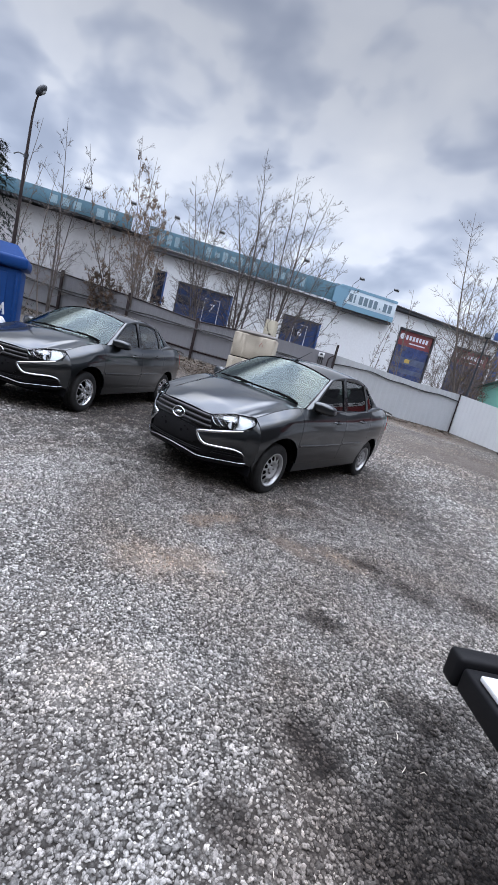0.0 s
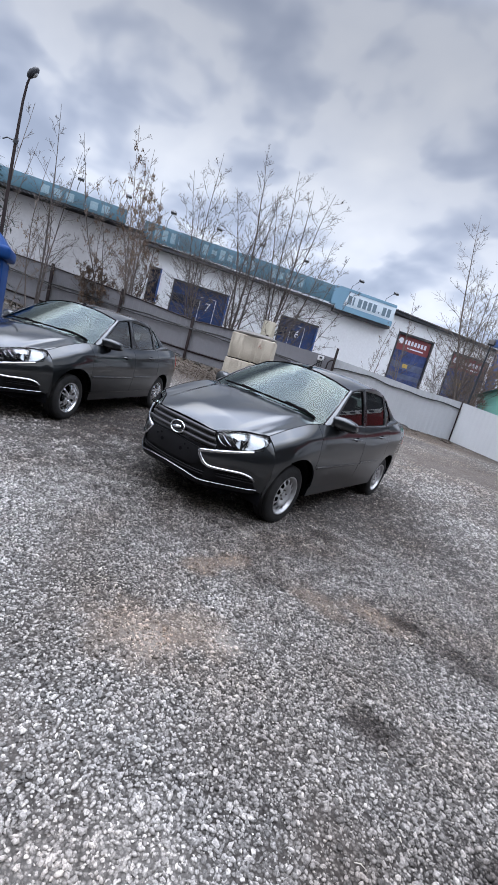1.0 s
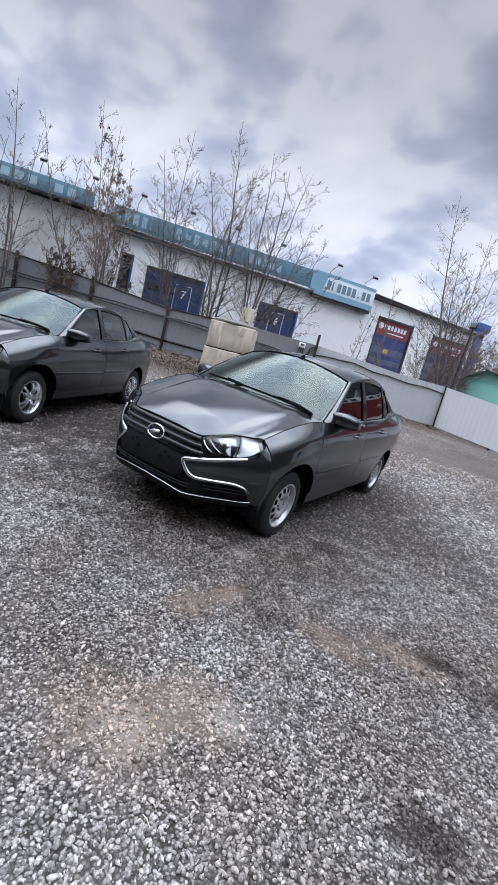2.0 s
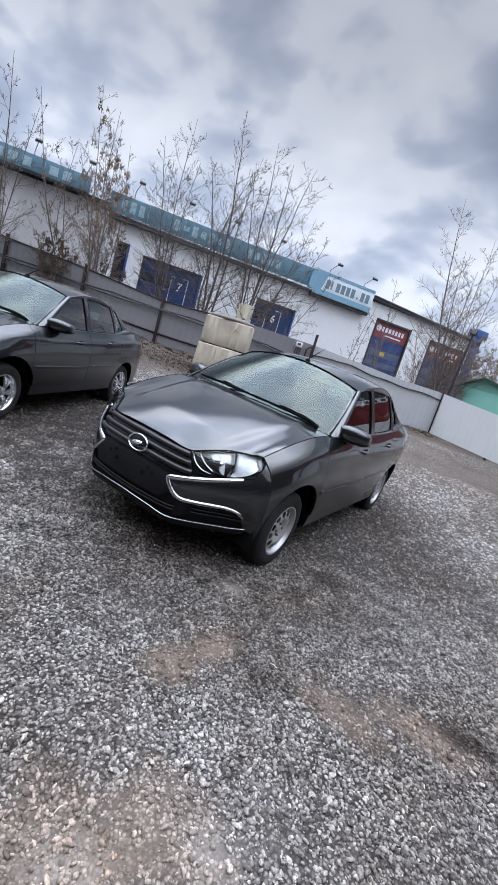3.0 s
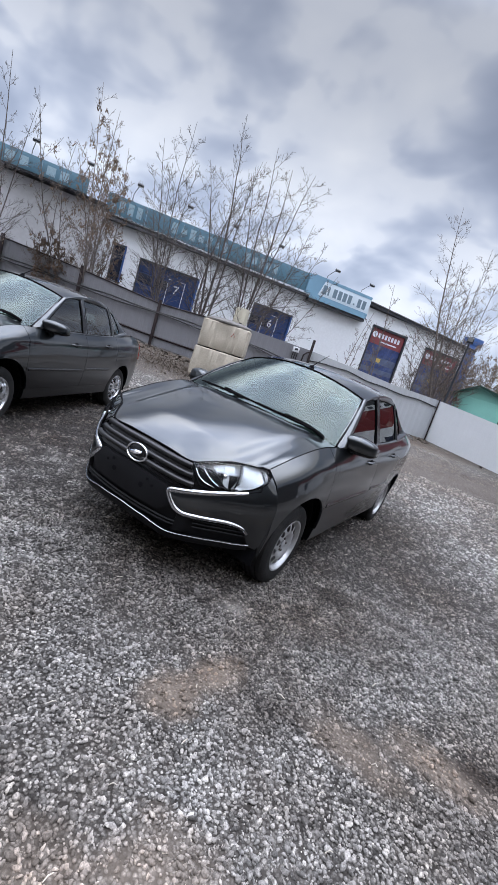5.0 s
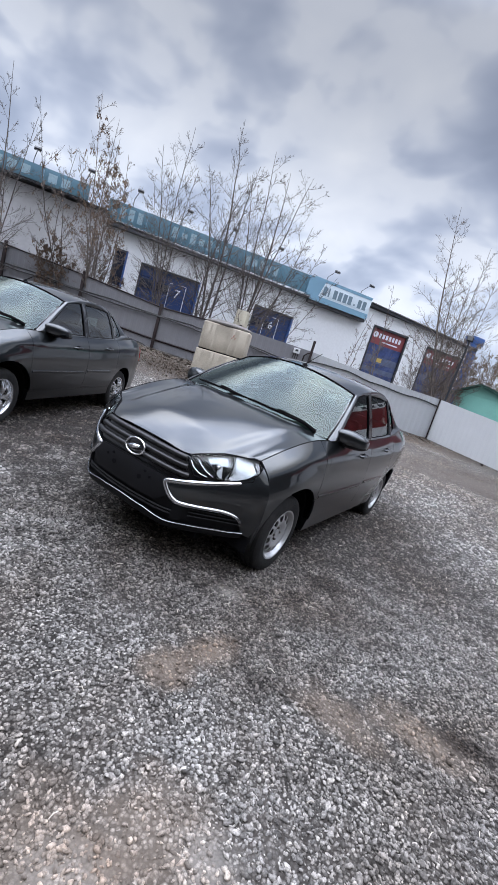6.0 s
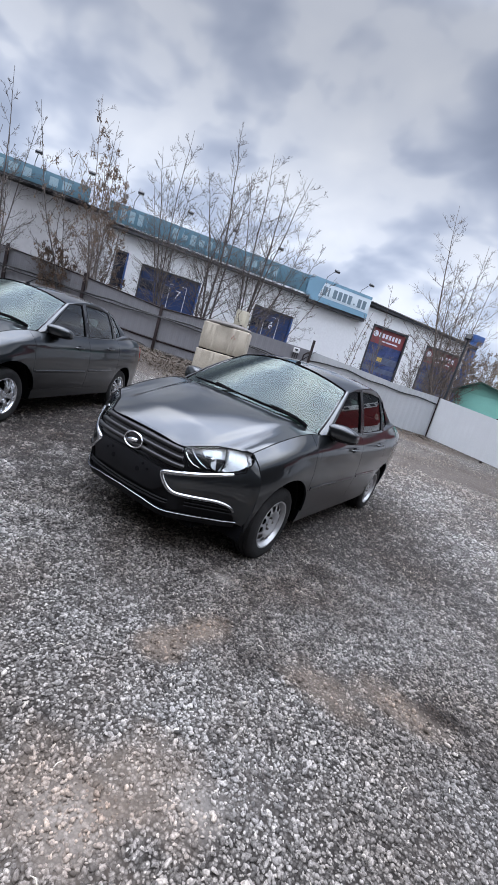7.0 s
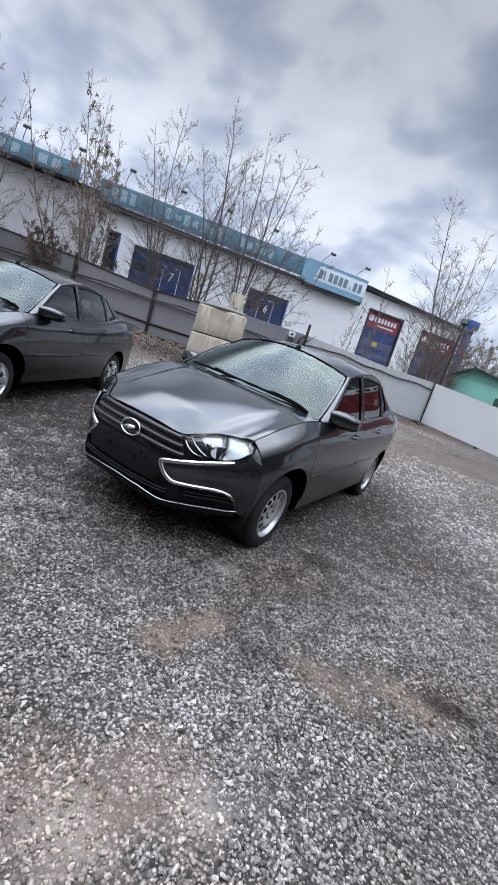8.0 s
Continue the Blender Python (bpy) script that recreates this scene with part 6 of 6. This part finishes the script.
        col = mix(col, mix(mix(col, (1.05, 0.82, 0.64), 1.0, "MULTIPLY"), earth, 0.35 if stones else 0.75), spot(x, y, rx, ry, amount))
    for x, y, rx, ry, amount in ((0.79, -0.50, 0.10, 0.11, 0.75), (1.57, -1.75, 0.11, 0.09, 0.5), (1.32, -2.06, 0.14, 0.10, 0.35), (2.02, -2.68, 0.2, 0.16, 0.3), (1.90, -2.99, 0.22, 0.18, 0.3)):
        col = mix(col, mix(mix(col, (1.5, 1.45, 1.38), 1.0, "MULTIPLY"), (0.42, 0.40, 0.375), 0.15 if stones else 0.45), spot(x, y, rx, ry, amount))
    # oil-darkened gravel, darker far ground; last three spots paint in the cars' soft shade
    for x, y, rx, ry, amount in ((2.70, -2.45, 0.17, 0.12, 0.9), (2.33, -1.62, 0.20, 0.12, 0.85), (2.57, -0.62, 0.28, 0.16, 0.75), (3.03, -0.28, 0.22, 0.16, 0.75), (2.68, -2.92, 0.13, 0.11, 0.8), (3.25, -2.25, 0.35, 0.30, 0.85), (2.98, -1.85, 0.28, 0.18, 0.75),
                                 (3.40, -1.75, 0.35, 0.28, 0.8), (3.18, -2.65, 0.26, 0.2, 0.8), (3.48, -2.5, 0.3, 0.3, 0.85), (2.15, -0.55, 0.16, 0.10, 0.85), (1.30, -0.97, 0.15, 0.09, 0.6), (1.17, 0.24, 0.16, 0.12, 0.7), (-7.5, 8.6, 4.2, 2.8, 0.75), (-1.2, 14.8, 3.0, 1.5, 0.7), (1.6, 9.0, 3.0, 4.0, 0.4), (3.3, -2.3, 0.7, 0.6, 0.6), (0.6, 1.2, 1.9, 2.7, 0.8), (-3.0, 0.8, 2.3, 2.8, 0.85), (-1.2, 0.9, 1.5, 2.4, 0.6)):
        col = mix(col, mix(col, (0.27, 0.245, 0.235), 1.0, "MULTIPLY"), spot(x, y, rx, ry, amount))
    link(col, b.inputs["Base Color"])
    b.inputs["Roughness"].default_value, b.inputs["Specular IOR Level"].default_value = 0.85, 0.2
    bp = nt.nodes.new("ShaderNodeBump")
    if stones:
        n = nt.nodes.new("ShaderNodeTexNoise"); n.inputs["Scale"].default_value = 220.0; link(geo.outputs["Position"], n.inputs["Vector"])
        bp.inputs["Strength"].default_value, bp.inputs["Distance"].default_value = 0.25, 0.003
        link(n.outputs["Fac"], bp.inputs["Height"])
    else:
        bp.inputs["Strength"].default_value, bp.inputs["Distance"].default_value, bp.invert = 1.0, 0.007, True
        link(vor.outputs["Distance"], bp.inputs["Height"])
    link(bp.outputs[0], b.inputs["Normal"])
    return m


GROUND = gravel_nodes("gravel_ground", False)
STONE = gravel_nodes("gravel_stone", True)
ax = np.concatenate([[-700, -400, -200, -110, -70, -50], np.linspace(-36, 36, 181), [50, 70, 110, 200, 400, 700]])
X, Y = np.meshgrid(ax, ax + 4, indexing="ij")
rng = np.random.default_rng(5)
bumps = sum(a * np.sin(X * fx + p) * np.sin(Y * fy + q) for a, fx, fy, p, q in ((0.010, 1.1, 0.9, 0.3, 1.0), (0.007, 2.3, 1.9, 1.3, 0.2), (0.005, 4.1, 4.7, 2.0, 0.7)))
near = np.clip((np.hypot(X - 1, Y) - 5) / 6, 0, 1) * (np.hypot(X, Y) < 45)
Z = lot_height(X, Y) + bumps * near * 1.6 - 0.004
n = len(ax)
idx = np.arange(n * n).reshape(n, n)
quads = np.stack([idx[:-1, :-1], idx[1:, :-1], idx[1:, 1:], idx[:-1, 1:]], -1).reshape(-1, 4)
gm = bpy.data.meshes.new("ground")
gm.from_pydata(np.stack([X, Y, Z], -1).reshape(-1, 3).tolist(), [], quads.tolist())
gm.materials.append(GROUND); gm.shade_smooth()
ground = tagged(new("ground", gm), "grey crushed gravel lot with earth and oil patches and painted shade round the cars", "ground", kind="structure")


def fast_mesh(name, V, tris, mat):
    me = bpy.data.meshes.new(name)
    me.vertices.add(len(V)); me.vertices.foreach_set("co", np.ascontiguousarray(V, np.float32).ravel())
    me.loops.add(tris.size); me.loops.foreach_set("vertex_index", np.ascontiguousarray(tris, np.int32).ravel())
    me.polygons.add(len(tris)); me.polygons.foreach_set("loop_start", np.arange(0, tris.size, 3, dtype=np.int32))
    me.update(calc_edges=True)
    me.materials.append(mat)
    return me


def scatter_stones(name, xy, size, label, flat=0.66, rounded=True, seat=(0.05, 0.6)):
    """Crushed stones, each one closed, uneven and faceted, bedded in the grit."""
    if rounded:
        g = (1 + 5 ** 0.5) / 2
        I = np.array([(-1, g, 0), (1, g, 0), (-1, -g, 0), (1, -g, 0), (0, -1, g), (0, 1, g), (0, -1, -g), (0, 1, -g), (g, 0, -1), (g, 0, 1), (-g, 0, -1), (-g, 0, 1)], float)
        I /= np.linalg.norm(I[0])
        T = np.array([(0, 11, 5), (0, 5, 1), (0, 1, 7), (0, 7, 10), (0, 10, 11), (1, 5, 9), (5, 11, 4), (11, 10, 2), (10, 7, 6), (7, 1, 8), (3, 9, 4), (3, 4, 2), (3, 2, 6), (3, 6, 8), (3, 8, 9), (4, 9, 5), (2, 4, 11), (6, 2, 10), (8, 6, 7), (9, 8, 1)])
    else:
        rim = lambda r, z, turn: [(r * math.cos(math.pi / 2 * (k + turn)), r * math.sin(math.pi / 2 * (k + turn)), z) for k in range(4)]
        I = np.array([(0.1, 0, 0.95)] + rim(0.85, 0.45, 0) + rim(1.0, -0.6, 0.5), float)
        T = np.array([(0, 1 + k, 1 + (k + 1) % 4) for k in range(4)] + [(1 + k, 5 + k, 1 + (k + 1) % 4) for k in range(4)] + [(5 + k, 5 + (k + 1) % 4, 1 + (k + 1) % 4) for k in range(4)])
    N, M = len(xy), len(I)
    a = rng.uniform(0, 2 * np.pi, N); tilt = rng.normal(0, 0.18, (N, 2))
    sx, sy, sz = size * rng.uniform(0.9, 1.5, N), size * rng.uniform(0.6, 1.0, N), size * flat * rng.uniform(0.7, 1.2, N)
    P = I[None] * (1 + rng.normal(0, 0.19, (N, M, 3)))
    P = P * np.stack([sx, sy, sz], -1)[:, None]
    P[..., 2] += P[..., 0] * tilt[:, None, 0] + P[..., 1] * tilt[:, None, 1]
    c, s = np.cos(a)[:, None], np.sin(a)[:, None]
    V = np.stack([P[..., 0] * c - P[..., 1] * s + xy[:, None, 0], P[..., 0] * s + P[..., 1] * c + xy[:, None, 1], P[..., 2] + (sz * rng.uniform(*seat, N) + lot_height(xy[:, 0], xy[:, 1]) - 0.004)[:, None]], -1)
    tris = (T[None] + (np.arange(N) * M)[:, None, None]).reshape(-1, 3)
    me = fast_mesh(name, V.reshape(-1, 3), tris, STONE)
    return tagged(new(name, me), label, "gravel", kind="stuff")


def on_lot(n, x0, x1, y0, y1, keep):
    xy = np.stack([rng.uniform(x0, x1, n), rng.uniform(y0, y1, n)], -1)
    return xy[keep(xy[:, 0], xy[:, 1])]


def patchy(x, y):
    v = np.sin(x * 1.7 + 0.4) * np.sin(y * 1.3 + 1.1) + 0.6 * np.sin(x * 3.9 + y * 2.1) + 0.4 * np.sin(x * 7.1 - y * 6.3)
    bare = np.zeros_like(x)
    for sx, sy, r in ((1.04, -1.03, 0.13), (0.96, -1.26, 0.12), (0.79, -0.50, 0.11), (2.70, -2.45, 0.14), (2.1, -0.58, 0.14), (1.8, -0.78, 0.14), (1.4, -1.85, 0.16), (1.57, -1.75, 0.09)):
        bare = np.maximum(bare, np.exp(-((x - sx) ** 2 + (y - sy) ** 2) / r**2))
    return rng.uniform(0, 1, len(x)) < np.clip(0.86 + 0.22 * v, 0.5, 1.0) * (1 - 0.6 * bare)


d = lambda x, y: np.hypot(x - 2.2, y + 2.6)
def ahead(x, y):
    """The stretch of the lot in front of the cars, thinning out at its edges."""
    a = (x - 3.14) * -0.56 + (y + 4.02) * 0.83
    return (a > 0.5 - rng.exponential(0.4, len(x))) & (np.abs((x - 3.14) * 0.83 + (y + 4.02) * 0.56) < 0.70 * a.clip(0) + 0.30 + rng.exponential(0.45, len(x)))



# the stones grow sparser and coarser away from where the camera stands
xy = on_lot(70000, -1.4, 4.8, -4.2, 1.2, lambda x, y: (d(x, y) < 3.3) & ahead(x, y) & patchy(x, y))
scatter_stones("gravel", xy, rng.gamma(5, 0.0064 / 5, len(xy)).clip(0.003, 0.0135), "grey crushed gravel stones covering the lot", 0.7, True, (0.45, 1.0))
xy = on_lot(165000, -1.4, 4.8, -4.2, 1.2, lambda x, y: (d(x, y) < 3.3) & ahead(x, y) & patchy(x, y))
scatter_stones("gravel", xy, rng.gamma(6, 0.0056 / 6, len(xy)).clip(0.003, 0.012), "small grey gravel chips between the larger stones", 0.75, False)
xy = on_lot(300000, -8, 7, -3, 8.0, lambda x, y: (d(x, y) >= 3.3) & (d(x, y) < 10) & ahead(x, y) & patchy(x, y) & (rng.uniform(0, 1, len(x)) < np.clip(3.3 / d(x, y), 0, 1) ** 1.2))
scatter_stones("gravel", xy, rng.gamma(6, 0.0085 / 6, len(xy)).clip(0.004, 0.017) * (0.6 + 0.12 * d(xy[:, 0], xy[:, 1])), "grey gravel stones round the parked cars", rounded=False)
xy = on_lot(60000, -9, 6, 1, 16, lambda x, y: (d(x, y) >= 9.5) & (d(x, y) < 20) & ahead(x, y) & patchy(x, y))
scatter_stones("gravel", xy, rng.gamma(9, 0.0105 / 9, len(xy)).clip(0.006, 0.018), "sparser gravel stones towards the fence", rounded=False)
# single larger pale pebbles and splinters on top
xy = on_lot(420, -2, 5, -4, 6, lambda x, y: d(x, y) < 8)
scatter_stones("pale_pebbles", xy, rng.uniform(0.008, 0.017, len(xy)), "single larger pale pebbles on the gravel", 0.5)

# dry litter along the fence and splinters on the gravel
LITTER = material("leaf_litter", (0.095, 0.075, 0.058), 0.9, var=0.4, scale=3, fine=25)
SPLINTER = material("pale_wood_splinter", (0.52, 0.47, 0.40), 0.8, var=0.2)
rnd = random.Random(9)
V, F = [], []
for k in range(3600):
    q = rnd.uniform(-15, 7.3); o = abs(rnd.gauss(0, 0.75)) + 0.05 + (0.9 * rnd.random() if -5 < q < 0 else 0)
    x, y = fence_at(q, o); z = float(lot_height(x, y)) + 0.012
    a = rnd.uniform(0, 6.28); L = rnd.uniform(0.04, 0.11); w = L * 0.35
    u, v = Vector((math.cos(a) * L, math.sin(a) * L, rnd.uniform(0, 0.03))), Vector((-math.sin(a) * w, math.cos(a) * w, rnd.uniform(0, 0.03)))
    p = Vector((x, y, z)); i = len(V)
    V += [p - u, p + v, p + u + Vector((0, 0, 0.015)), p - v]; F += [(i, i + 1, i + 2), (i, i + 2, i + 3)]
for k in range(3200):
    x, y = rnd.gauss(-7.6, 1.9), rnd.gauss(8.7, 1.0)
    z = float(lot_height(x, y)) + 0.010
    a = rnd.uniform(0, 6.28); L = rnd.uniform(0.015, 0.04); w = L * 0.4
    u, v = Vector((math.cos(a) * L, math.sin(a) * L, rnd.uniform(0, 0.03))), Vector((-math.sin(a) * w, math.cos(a) * w, rnd.uniform(0, 0.03)))
    p = Vector((x, y, z)); i = len(V)
    V += [p - u, p + v, p + u + Vector((0, 0, 0.012)), p - v]; F += [(i, i + 1, i + 2), (i, i + 2, i + 3)]
tagged(new("leaf_litter", mesh_from("leaf_litter", V, F, LITTER, 0, False)), "dry brown leaf litter along the fence", "leaves", kind="stuff")
V, F = [], []
for k in range(260):
    x, y = rnd.uniform(-1.5, 4.5), rnd.uniform(-4, 3)
    a = rnd.uniform(0, 6.28); L = rnd.uniform(0.008, 0.024)
    v, f = tube([(x, y, 0.022), (x + math.cos(a) * L, y + math.sin(a) * L, 0.026 + rnd.uniform(0, 0.01)), (x + math.cos(a + 0.1) * 2 * L, y + math.sin(a + 0.1) * 2 * L, 0.022)], [0.0014, 0.0022, 0.001], 5)
    i = len(V); V += v; F += [tuple(j + i for j in g) for g in f]
tagged(new("wood_splinters", mesh_from("wood_splinters", V, F, SPLINTER, 0, False)), "pale wood splinters scattered on the gravel", "splinters", kind="stuff")
